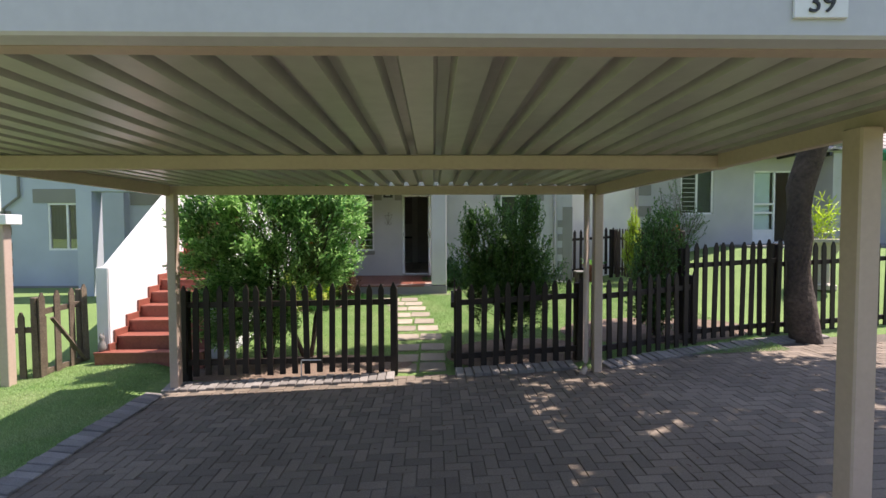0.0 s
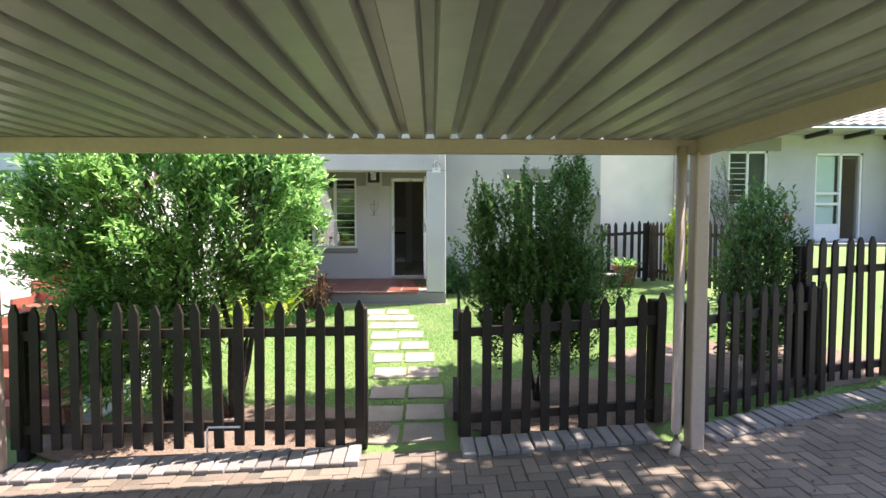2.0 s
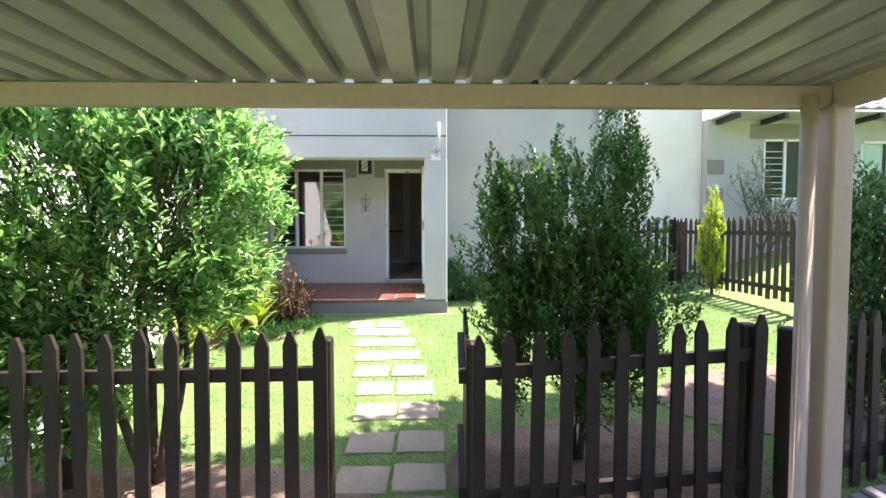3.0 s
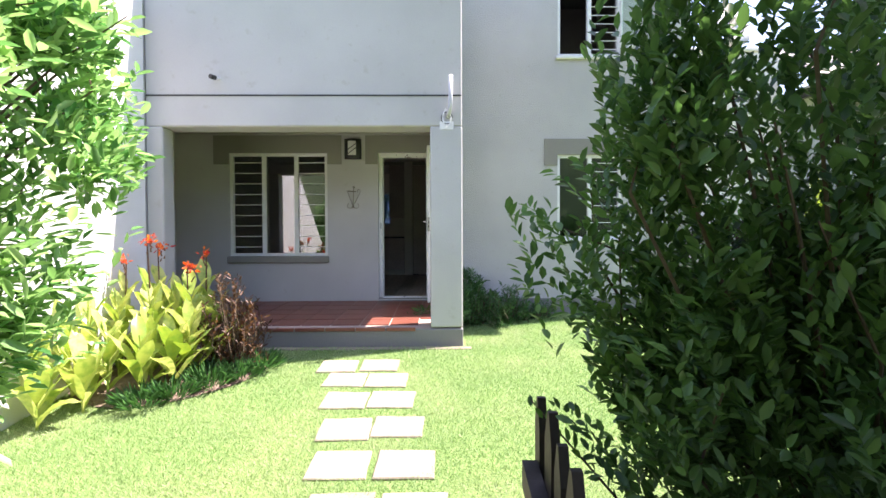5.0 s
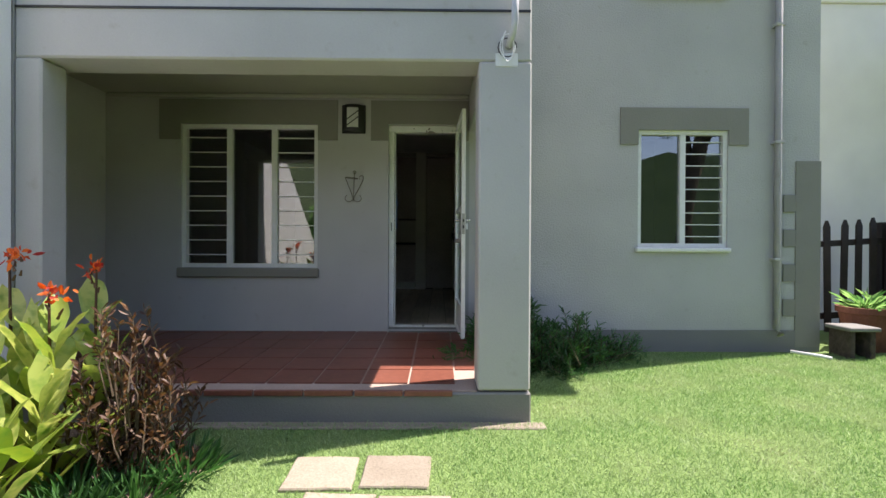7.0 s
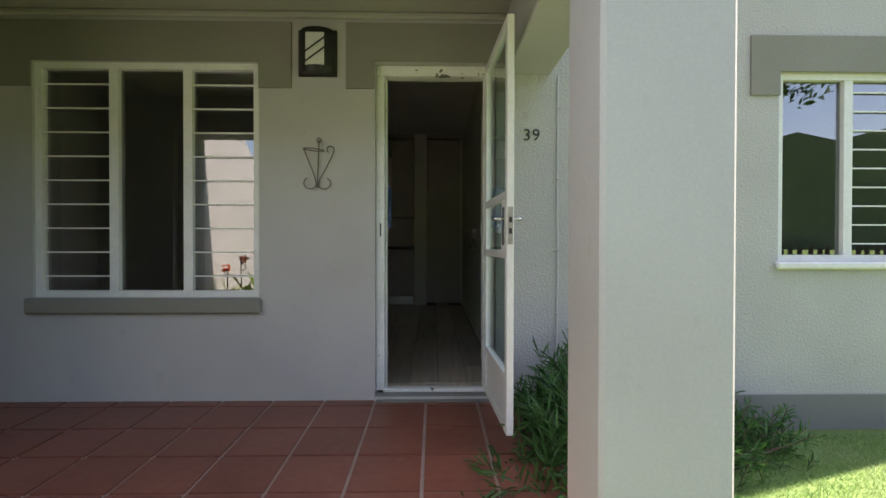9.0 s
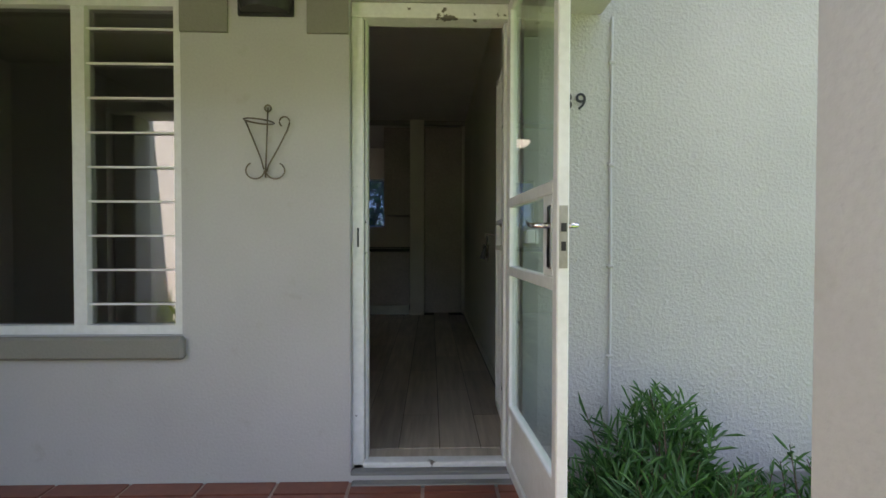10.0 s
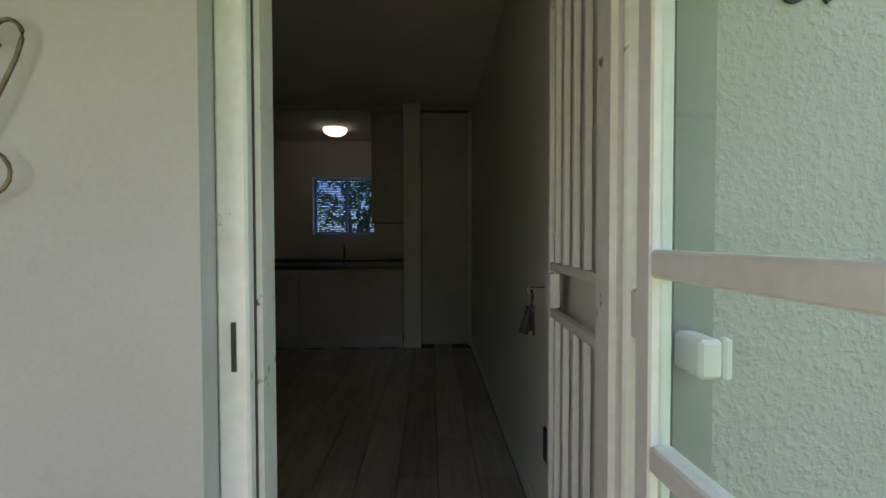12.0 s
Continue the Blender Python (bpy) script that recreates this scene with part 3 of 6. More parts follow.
PICKETS = {}


def fence_run(fence, p, q, zp, zq, h, gap=0.157, mat=None, posts=True, seed=1):
    """Pickets on two rails from p to q, with a stout post at each end."""
    mat = mat or M_WOODF
    rng = random.Random(seed)
    dx, dy = q[0] - p[0], q[1] - p[1]
    length = math.hypot(dx, dy)
    ang = math.degrees(math.atan2(dy, dx))
    n = max(2, round(length / gap))
    key = (h, mat.name)
    if key not in PICKETS:
        PICKETS[key] = picket_mesh(h)
        PICKETS[key].materials.append(mat)
    for i in range(n + 1):
        f = i / n
        ob = new("picket", PICKETS[key])
        ob.parent = fence
        ob.matrix_basis = pose(p[0] + dx * f, p[1] + dy * f, zp + (zq - zp) * f + rng.uniform(-0.015, 0.015), 0, rng.uniform(-1.2, 1.2), ang + rng.uniform(-2, 2))
    sx, sy = -dy / length * 0.032, dx / length * 0.032
    for frac in (0.14, 0.79):
        bm = bmesh.new()
        for s in (0,):
            a = Vector((p[0] + sx, p[1] + sy, zp + h * frac))
            b = Vector((q[0] + sx, q[1] + sy, zq + h * frac))
            d = (b - a).normalized()
            nrm = Vector((-d.y, d.x, 0)).normalized() * 0.02
            up = Vector((0, 0, 0.035))
            va = [bm.verts.new(a + e) for e in (-nrm - up, nrm - up, nrm + up, -nrm + up)]
            vb = [bm.verts.new(b + e) for e in (-nrm - up, nrm - up, nrm + up, -nrm + up)]
            bm.faces.new(va)
            bm.faces.new(vb[::-1])
            for k in range(4):
                bm.faces.new((va[(k + 1) % 4], va[k], vb[k], vb[(k + 1) % 4]))
        part("rail", bm, mat, fence)
    if posts:
        for e, z in ((p, zp), (q, zq)):
            slab("post", (-0.045, -0.045, -0.2), (0.045, 0.045, h - 0.06), mat, fence, bevel=0.01, at=pose(e[0] + sx * 2.6, e[1] + sy * 2.6, z, 0, 0, ang))


f1 = thing("picket_fence", "dark stained timber picket fence beside the garden gate", "fence")
fence_run(f1, (-2.37, -6.33), (0.28, -6.36), -0.41, -0.375, 1.125, seed=2)
f2 = thing("picket_fence", "dark stained timber picket fence below a bushy shrub", "fence")
fence_run(f2, (1.11, -6.3), (2.7, -6.2), -0.36, -0.29, 1.07, seed=3)
f3 = thing("picket_fence", "low dark picket fence along the shaded flower bed", "fence")
fence_run(f3, (2.95, -6.22), (4.5, -5.7), -0.3, -0.24, 1.06, seed=4)
f4 = thing("picket_fence", "tall dark picket fence along the neighbouring garden", "fence")
fence_run(f4, (4.45, -5.55), (6.0, -5.3), -0.3, -0.24, 1.5, seed=5)
fence_run(f4, (6.0, -5.3), (9.6, -4.9), -0.24, -0.1, 1.42, seed=6)
f5 = thing("picket_fence", "weathered picket fence beside the house corner", "fence")
fence_run(f5, (4.52, 0.6), (5.75, 0.6), 0.12, 0.2, 1.3, 0.178, M_WOODF, seed=7)
fence_run(f5, (5.8, 0.55), (6.0, -2.4), 0.2, 0.2, 1.25, 0.15, M_WOODM, seed=8)
f6 = thing("picket_fence", "weathered timber picket fence on the lower lawn", "fence")
fence_run(f6, (-6.2, -6.4), (-4.25, -6.25), -0.72, -0.66, 1.05, 0.16, M_WOODG, seed=10)
gate2 = thing("garden_gate", "weathered timber garden gate standing ajar", "gate")
fence_run(gate2, (-4.2, -6.22), (-4.06, -5.66), -0.56, -0.52, 1.2, 0.2, M_WOODG, seed=11)
bm = bmesh.new()
tube(bm, [(-4.17, -6.1, 0.3), (-4.05, -5.7, -0.35)], 0.028, 4)
part("brace", bm, M_WOODG, gate2)
gate = thing("garden_gate", "dark picket garden gate swung open beside the path", "gate")
fence_run(gate, (1.06, -6.22), (1.09, -5.5), -0.36, -0.3, 1.02, 0.125, M_WOODF, posts=False, seed=12)

# kerb bricks along the fence
kerb = thing("kerb", "row of grey kerb bricks laid side by side below the fence", "kerb", kind="structure")
kme = bpy.data.meshes.new("brick")
bm = bmesh.new()
box(bm, -0.049, -0.105, -0.06, 0.049, 0.105, 0.03)
bmesh.ops.bevel(bm, geom=[e for e in bm.edges if e.verts[0].co.z > 0 and e.verts[1].co.z > 0], offset=0.006, segments=1, affect="EDGES")
bm.normal_update()
bm.to_mesh(kme)
bm.free()
kme.materials.append(M_KERB)
rng = random.Random(5)
for p, q in (((-2.5, -6.52), (0.3, -6.48)), ((1.06, -6.44), (2.6, -6.33)), ((2.95, -6.42), (4.1, -6.02)), ((4.1, -6.02), (6.6, -5.42)), ((-2.32, -11.5), (-2.5, -6.72))):
    L = math.hypot(q[0] - p[0], q[1] - p[1])
    n = int(L / 0.104)
    for i in range(n):
        f = (i + 0.5) / n
        x, y = p[0] + (q[0] - p[0]) * f, p[1] + (q[1] - p[1]) * f
        ob = new("brick", kme)
        ob.parent = kerb
        ob.matrix_basis = pose(x, y, paving_z(x) + rng.uniform(0.005, 0.02), rng.uniform(6, 11), rng.uniform(-2, 2), math.degrees(math.atan2(q[1] - p[1], q[0] - p[0])) + rng.uniform(-2, 2))


# ---- house front fittings ----
def wall_lantern():
    la = thing("wall_lantern", "black curved metal wall lantern with opal glass", "lamp")
    bm = bmesh.new()
    # curved shade opened by a glass window
    x0, x1, z0, z1 = -0.5, -0.27, 2.29, 2.56
    n = 12
    rows = [(z0, 0.9), (z0 + 0.035, 1.0), (z1 - 0.035, 1.0), (z1, 0.9)]
    grid = []
    for z, s in rows:
        r = []
        for i in range(n + 1):
            a = math.pi * i / n
            r.append(bm.verts.new(((x0 + x1) / 2 - math.cos(a) * (x1 - x0) / 2 * s, -0.015 - math.sin(a) * 0.085 * s, z)))
        grid.append(r)
    for j in range(3):
        for i in range(n):
            if j == 1 and 4 <= i <= 7:
                continue
            bm.faces.new((grid[j][i], grid[j][i + 1], grid[j + 1][i + 1], grid[j + 1][i]))
    bm.faces.new(grid[0][::-1])
    bm.faces.new(grid[3])
    body = part("body", bm, M_BLACK, la, smooth=False)
    slab("back_plate", (x0 - 0.005, -0.016, z0 - 0.01), (x1 + 0.005, 0.0, z1 + 0.01), M_BLACK, la)
    slab("glass", (-0.445, -0.085, z0 + 0.03), (-0.325, -0.07, z1 - 0.03), M_OPAL, la, "white opal glass")
    for dz in (0.05, 0.11):
        bm = bmesh.new()
        tube(bm, [(-0.445, -0.1, z0 + dz), (-0.325, -0.1, z0 + dz + 0.09)], 0.005, 5)
        part("bar", bm, M_BLACK, la)


wall_lantern()


def ornament():
    o = thing("wall_ornament", "tarnished wrought wire plant holder hung on the wall", "ornament")
    cx, y = -0.387, -0.02

    def wire(pts, nm="wire"):
        bm = bmesh.new()
        tube(bm, pts, 0.0035, 6)
        part(nm, bm, M_IRON, o, smooth=True)
    wire([(cx + 0.012, y, 1.885), (cx, y, 1.585)], "stem")
    wire([(cx + 0.012 + 0.014 * math.cos(a), y, 1.882 + 0.014 * math.sin(a)) for a in [i * math.pi / 8 for i in range(17)]], "loop")
    for s in (-1, 1):
        pts = [(cx + s * 0.085, y, 1.83), (cx + s * 0.06, y, 1.77), (cx + s * 0.02, y, 1.67), (cx + s * 0.006, y, 1.62)]
        if s > 0:
            pts = [(cx + 0.083 + 0.022 * math.cos(a), y, 1.825 + 0.022 * math.sin(a)) for a in [math.radians(235 - 25 * i) for i in range(11)]] + [(cx + 0.095, y, 1.79), (cx + 0.055, y, 1.71), (cx + 0.015, y, 1.64), (cx + 0.005, y, 1.61)]
        wire(pts, "arm")
        wire([(cx + s * (0.043 + 0.04 * math.cos(a)) , y - 0.002, 1.615 + 0.036 * math.sin(a)) for a in [math.pi * 1.0 + i * math.pi / 9 * 1.0 for i in range(13)]], "scroll")
    ring = [(cx - 0.01 + 0.062 * math.cos(a), y - 0.045 + 0.045 * math.sin(a), 1.815 - 0.006 * math.cos(a)) for a in [i * math.pi / 12 for i in range(25)]]
    wire(ring, "ring")


ornament()
num = thing("house_number", "black house number beside the front door", "number")
text_mesh("digit", "3", 0.104, M_INK, pose(0.93, -0.004, 1.925, 90, 0, 0), num)
text_mesh("digit", "9", 0.104, M_INK, pose(0.988, -0.004, 1.925, 90, 0, 0), num)
conduit = thing("cable_conduit", "thin painted cable run down the wall with clips", "cable")
bm = bmesh.new()
tube(bm, [(1.125, -0.006, 2.3), (1.122, -0.006, 1.7), (1.127, -0.006, 1.2), (1.122, -0.006, 0.25)], 0.006, 6)
part("cable", bm, M_FASCIA, conduit)
for z in (2.1, 1.65, 1.2, 0.8):
    slab("clip", (1.108, -0.014, z - 0.008), (1.14, 0.0, z + 0.008), M_WALL, conduit)


def front_door():
    d = thing("door_1", "white steel door frame with a worn painted finish", "door frame", kind="structure")
    x0, x1 = -0.0, 0.72
    bm = bmesh.new()
    for a, b in ((x0 - 0.029, x0 + 0.025), (x1 - 0.045, x1 + 0.014)):
        box(bm, a, 0.05, 0.27, b, 0.15, 2.311)
    box(bm, x0 - 0.029, 0.05, 2.312, x1 + 0.014, 0.15, 2.379)
    bmesh.ops.bevel(bm, geom=list(bm.edges), offset=0.005, segments=1, affect="EDGES")
    part("frame", bm, M_WORN, d)
    bm = bmesh.new()
    box(bm, x0 + 0.025, 0.085, 0.3, x0 + 0.037, 0.152, 2.31)
    box(bm, x1 - 0.058, 0.085, 0.3, x1 - 0.045, 0.152, 2.31)
    part("door_stop", bm, M_WORN, d)
    slab("threshold", (x0 - 0.028, 0.05, 0.262), (x1 + 0.013, 0.12, 0.303), M_WORN, d, "chipped white threshold", bevel=0.006)
    slab("outer_sill", (x0 - 0.028, 0.003, 0.262), (x1 + 0.013, 0.049, 0.285), M_BASE, d, bevel=0.004)
    slab("inner_sill", (x0 - 0.028, 0.122, 0.262), (x1 + 0.013, 0.224, 0.29), M_FLOOR_IN, d, bevel=0.002)
    slab("groove", (x0 + 0.0252, 0.076, 0.31), (x0 + 0.0268, 0.084, 2.31), M_BLACK, d, "dark open joint in the frame", bevel=0)
    slab("strike_slot", (x0 - 0.004, 0.047, 1.285), (x0 + 0.004, 0.051, 1.37), M_BLACK, d, bevel=0)
    slab("step", (x0 - 0.02, -0.05, 0.2), (x1 + 0.02, -0.001, 0.255), M_BASE, d, bevel=0.006)


front_door()


def screen_door():
    """Glazed outer door, swung out square to the wall."""
    d = thing("glazed_door", "white framed glazed outer door standing wide open", "door", at=pose(0.677, -0.03, 0, 0, 0, -87.6))
    W, T, z0, z1 = 0.70, 0.036, 0.315, 2.335
    s = 0.045

    def bar(nm, xa, xb, za, zb, lab=""):
        return slab(nm, (xa, -T / 2, za), (xb, T / 2, zb), M_FRAME, d, lab, bevel=0.004)
    bar("hinge_stile", 0, s, z0, z1)
    bar("lock_stile", W - s, W, z0, z1)
    bar("top_rail", s, W - s, z1 - s, z1)
    bar("bottom_rail", s, W - s, z0, z0 + s)
    bar("mid_rail", s, W - s, 1.455, 1.496)
    bar("mid_rail", s, W - s, 1.165, 1.205)
    bar("kick_rail", s, W - s, 0.575, 0.605)
    slab("kick_panel", (s, -0.008, z0 + s), (W - s, 0.008, 0.575), M_FRAME, d, "white kick panel", bevel=0)
    bar("lock_panel", W - s - 0.1, W - s, 1.205, 1.455)
    for za, zb, xb in ((1.496, z1 - s, W - s), (1.205, 1.455, W - s - 0.1), (0.605, 1.165, W - s)):
        p = slab("pane", (s, -0.003, za), (xb, 0.003, zb), M_CLEAR, d, bevel=0)
        p.visible_shadow = False
    lk = slab("lock_plate", (W, -0.012, 1.235), (W + 0.003, 0.012, 1.415), M_STEELB, d, "worn steel lock plate", bevel=0)
    slab("latch", (W + 0.003, -0.007, 1.34), (W + 0.009, 0.007, 1.365), M_BLACK, lk, bevel=0)
    slab("bolt_hole", (W + 0.003, -0.007, 1.285), (W + 0.004, 0.007, 1.312), M_BLACK, lk, bevel=0)
    for sgn in (-1, 1):
        y = sgn * (T / 2)
        h = slab("handle_plate", (W - 0.083, min(y, y + sgn * 0.007), 1.23), (W - 0.045, max(y, y + sgn * 0.007), 1.42), M_CHROME, d, "chrome door handle", bevel=0.004)
        bm = bmesh.new()
        tube(bm, [(W - 0.064, y, 1.36), (W - 0.064, y + sgn * 0.045, 1.36), (W - 0.085, y + sgn * 0.052, 1.361), (W - 0.13, y + sgn * 0.05, 1.364), (W - 0.17, y + sgn * 0.044, 1.372)], 0.0095, 10, 0.006)
        part("lever", bm, M_CHROME, h, smooth=True)
    for z in (0.6, 1.35, 2.1):
        slab("hinge", (-0.03, -0.012, z), (0.0, 0.012, z + 0.08), M_FRAME, d)


screen_door()


def security_gate():
    g = thing("security_gate", "white barred steel security gate folded open inside the doorway", "gate", at=pose(0.715, 0.15, 0, 0, 0, 88.5))
    W = 0.6
    for a, b, nm in ((0, 0.035, "stile"), (W - 0.025, W, "stile")):
        slab(nm, (a, -0.013, 0.34), (b, 0.013, 2.27), M_FRAME, g, bevel=0.003)
    for z in (0.34, 1.271, 1.421, 2.245):
        slab("rail", (0.035, -0.012, z - 0.012), (W - 0.025, 0.012, z + 0.013), M_FRAME, g, bevel=0.002)
    for i in range(5):
        x = 0.13 + i * 0.098
        for za, zb in ((0.352, 1.259), (1.434, 2.233)):
            slab("bar", (x - 0.009, -0.009, za), (x + 0.009, 0.009, zb), M_FRAME, g, bevel=0.002)
    slab("lock_box", (W - 0.05, -0.016, 1.29), (W + 0.01, 0.016, 1.40), M_FRAME, g, bevel=0.004)


security_gate()
closer = thing("door_latch_bracket", "white plastic latch bracket beside the glazed door", "bracket")
slab("bracket", (0.735, -0.08, 1.302), (0.772, -0.002, 1.362), M_PLASTIC, closer, bevel=0.006)
slab("knuckle", (0.772, -0.08, 1.3), (0.786, -0.06, 1.364), M_PLASTIC, closer, bevel=0.004)

# smooth strip, darker than the plaster on either side
strip = slab("reveal_strip", (0.7355, -0.003, 0.262), (0.802, -0.0005, 2.2), M_SMOOTH, bevel=0)
structure(strip, "smooth darker grey strip beside the door frame", "trim")
keys = thing("key_bunch", "bunch of dark keys hanging from the gate lock", "keys")
bm = bmesh.new()
tube(bm, [(0.705, 0.74, 1.352), (0.66, 0.745, 1.352)], 0.003, 6)
part("lock_key", bm, M_IRON, keys)
bm = bmesh.new()
tube(bm, [(0.664 + 0.012 * math.cos(a), 0.745, 1.34 + 0.018 * math.sin(a)) for a in [i * math.pi / 6 for i in range(13)]], 0.002, 5)
part("key_ring", bm, M_STEELB, keys)
for i, (dx, tilt, turn) in enumerate(((-0.014, 16, 50), (0.002, 4, -62), (0.012, -8, 70), (0.006, -3, -48))):
    bm = bmesh.new()
    tube(bm, [(0.009 * math.cos(a), 0, -0.012 + 0.012 * math.sin(a)) for a in [q * math.pi / 5 for q in range(11)]], 0.003, 5)
    box(bm, -0.0035, -0.001, -0.075 - 0.008 * i, 0.0035, 0.001, -0.022)
    box(bm, 0.0035, -0.001, -0.07 - 0.008 * i, 0.0075, 0.001, -0.05)
    part("key", bm, M_IRON, keys, at=pose(0.662 + dx, 0.742 + 0.004 * i, 1.29, 0, tilt, turn))
bm = bmesh.new()
tube(bm, [(0.664, 0.744, 1.345), (0.667, 0.744, 1.315), (0.662, 0.744, 1.285)], 0.005, 6)
part("cord", bm, M_BLACK, keys)
bm = bmesh.new()
tube(bm, [(0.655, 0.735, 1.285), (0.648, 0.735, 1.25), (0.636, 0.735, 1.205)], 0.008, 8, 0.016)
part("fob", bm, M_INK, keys, "dark plastic key fob", smooth=True)

# lamp bracket and camera on the front wall
pole = thing("lamp_bracket", "white bent metal bracket with loose wires on a wall plate", "bracket")
slab("plate", (0.845, -1.836, 2.275), (0.99, -1.832, 2.36), M_PLASTIC, pole)
bm = bmesh.new()
tube(bm, [(0.93, -1.84, 2.4), (0.945, -1.9, 2.45), (0.955, -1.92, 2.52), (0.96, -1.92, 2.81)], 0.022, 10)
part("pole", bm, M_FASCIA, pole, smooth=True)
for k in range(3):
    bm = bmesh.new()
    tube(bm, [(0.92 + 0.06 * math.cos(a) * (1 - 0.2 * k), -1.85 - 0.015 * k, 2.39 + (0.06 + 0.02 * k) * math.sin(a)) for a in [i * math.pi / 7 + k for i in range(13)]], 0.004, 5)
    part("wire", bm, M_PLASTIC if k else M_BLACK, pole)
# small bullet camera on a short arm, not a lamp
cctv = thing("wall_bullet_camera", "small dark bullet camera on the upper wall", "spotlight")
bm = bmesh.new()
tube(bm, [(-1.43, -1.83, 2.8), (-1.45, -1.9, 2.79)], 0.012, 8)
part("arm", bm, M_PLASTIC, cctv)
bm = bmesh.new()
tube(bm, [(-1.45, -1.89, 2.79), (-1.47, -1.95, 2.785)], 0.024, 10)
part("head", bm, M_BLACK, cctv)
dp = thing("downpipe", "painted rainwater downpipe on the house front", "downpipe")
bm = bmesh.new()
tube(bm, [(3.97, -0.05, 5.9), (3.97, -0.05, 0.3), (3.975, -0.1, 0.24)], 0.034, 12)
part("pipe", bm, M_WALL, dp, smooth=True)
for z in (1.0, 2.2, 3.4):
    slab("strap", (3.92, -0.09, z), (4.02, 0.0, z + 0.025), M_WALL, dp, bevel=0.002)

# ---- rooms inside ----
unit = thing("kitchen_counter", "grey wood laminate kitchen counter with an aluminium kick strip", "cabinet")
slab("body", (-2.2, 4.384, 0.42), (0.035, 4.95, 1.16), M_CAB, unit)
for i in range(4):
    slab("cabinet_door", (-2.2 + 0.556 * i, 4.362, 0.43), (-2.2 + 0.556 * (i + 1) - 0.006, 4.383, 1.15), M_CAB, unit, bevel=0.002)
slab("kick_strip", (-2.2, 4.40, 0.289), (0.03, 4.43, 0.419), M_STEELB, unit, "brushed aluminium kick strip")
wt = thing("worktop", "dark stone worktop on the kitchen counter", "worktop")
slab("top", (-2.25, 4.34, 1.162), (0.038, 4.98, 1.2), M_TOP, wt)
far_unit = thing("sink_unit", "grey kitchen base cabinet below the window", "cabinet")
slab("body", (-2.6, 5.85, 0.289), (0.03, 6.39, 1.16), M_CAB, far_unit)
slab("top", (-2.62, 5.82, 1.162), (0.035, 6.395, 1.2), M_TOP, far_unit, "dark worktop")
tap = thing("sink_tap", "chrome kitchen tap on the sink unit", "tap")
bm = bmesh.new()
tube(bm, [(-0.95, 6.25, 1.2), (-0.95, 6.25, 1.38), (-0.95, 6.2, 1.43), (-0.95, 6.1, 1.42), (-0.95, 6.07, 1.38)], 0.012, 8)
part("spout", bm, M_CHROME, tap, smooth=True)
upc = thing("wall_cabinet", "tall grey laminate wall cabinet", "cabinet")
slab("body", (-0.35, 4.75, 1.68), (0.035, 5.1, 2.95), M_CAB, upc)
slab("cabinet_door", (-0.348, 4.73, 1.685), (0.033, 4.749, 2.945), M_CAB, upc, bevel=0.002)
structure(slab("wall_nib", (0.042, 4.36, 0.289), (0.235, 4.95, 2.969), M_INWALL, bevel=0.004), "cream wall nib beside the kitchen counter", "wall")
cup = thing("door_2", "tall grey laminate cupboard door at the end of the hall", "door", kind="structure")
slab("leaf", (0.24, 4.5, 0.30), (0.76, 4.54, 2.9), M_CAB, cup, bevel=0.003)
slab("frame", (0.762, 4.47, 0.289), (0.799, 4.55, 2.968), M_INWALL, cup)
bm = bmesh.new()
tube(bm, [(0.29, 4.5, 1.3), (0.29, 4.46, 1.31), (0.29, 4.46, 1.55), (0.29, 4.5, 1.56)], 0.007, 6)
part("handle", bm, M_STEELB, cup)
for nm, a, b in (("baseboard", (0.785, 0.25, 0.289), (0.799, 4.46, 0.36)),):
    structure(slab(nm, a, b, M_INWALL, bevel=0.003), "cream baseboard along the hall wall", "trim")
structure(slab("trim", (-2.9, 4.4, 2.9), (0.799, 4.44, 2.968), M_SOFFIT, bevel=0.01), "cream ceiling cornice", "trim")
sock = thing("wall_socket", "dark wall socket near the hall floor", "socket")
slab("plate", (0.789, 1.02, 0.62), (0.799, 1.1, 0.75), M_BLACK, sock, bevel=0.003)
lampk = thing("ceiling_lamp", "lit round glass ceiling lamp in the kitchen", "lamp")
bm = bmesh.new()
lathe(bm, [(0.16, 0.0), (0.16, -0.02), (0.14, -0.06), (0.09, -0.09), (0.02, -0.1)], 24, (-0.93, 5.55, 2.96))
part("shade", bm, M_LAMP, lampk, smooth=True)
bm = bmesh.new()
lathe(bm, [(0.17, 0.0), (0.17, -0.012)], 24, (-0.93, 5.55, 2.9695))
part("base_ring", bm, M_STEELB, lampk)
kw = thing("window_4", "white kitchen window with a lowered venetian blind", "window", kind="structure")
bm = bmesh.new()
x0, z0, x1, z1 = KWIN
for a in ((x0, z0, x1, z0 + 0.04), (x0, z1 - 0.04, x1, z1), (x0, z0 + 0.04, x0 + 0.04, z1 - 0.04), (x1 - 0.04, z0 + 0.04, x1, z1 - 0.04), (-0.97, z0 + 0.04, -0.93, z1 - 0.04)):
    box(bm, a[0], 6.5, a[1], a[2], 6.54, a[3])
part("window_frame", bm, M_FRAME, kw)
pk = slab("pane", (x0 + 0.03, 6.515, z0 + 0.03), (x1 - 0.03, 6.521, z1 - 0.03), M_TINT, kw, bevel=0)
pk.visible_shadow = False
for i in range(32):
    z = z0 + 0.03 + i * (z1 - z0 - 0.06) / 32
    slab("blind_slat", (x0 + 0.02, 6.44, z), (x1 - 0.02, 6.463, z + 0.017), M_SLAT, kw, bevel=0)


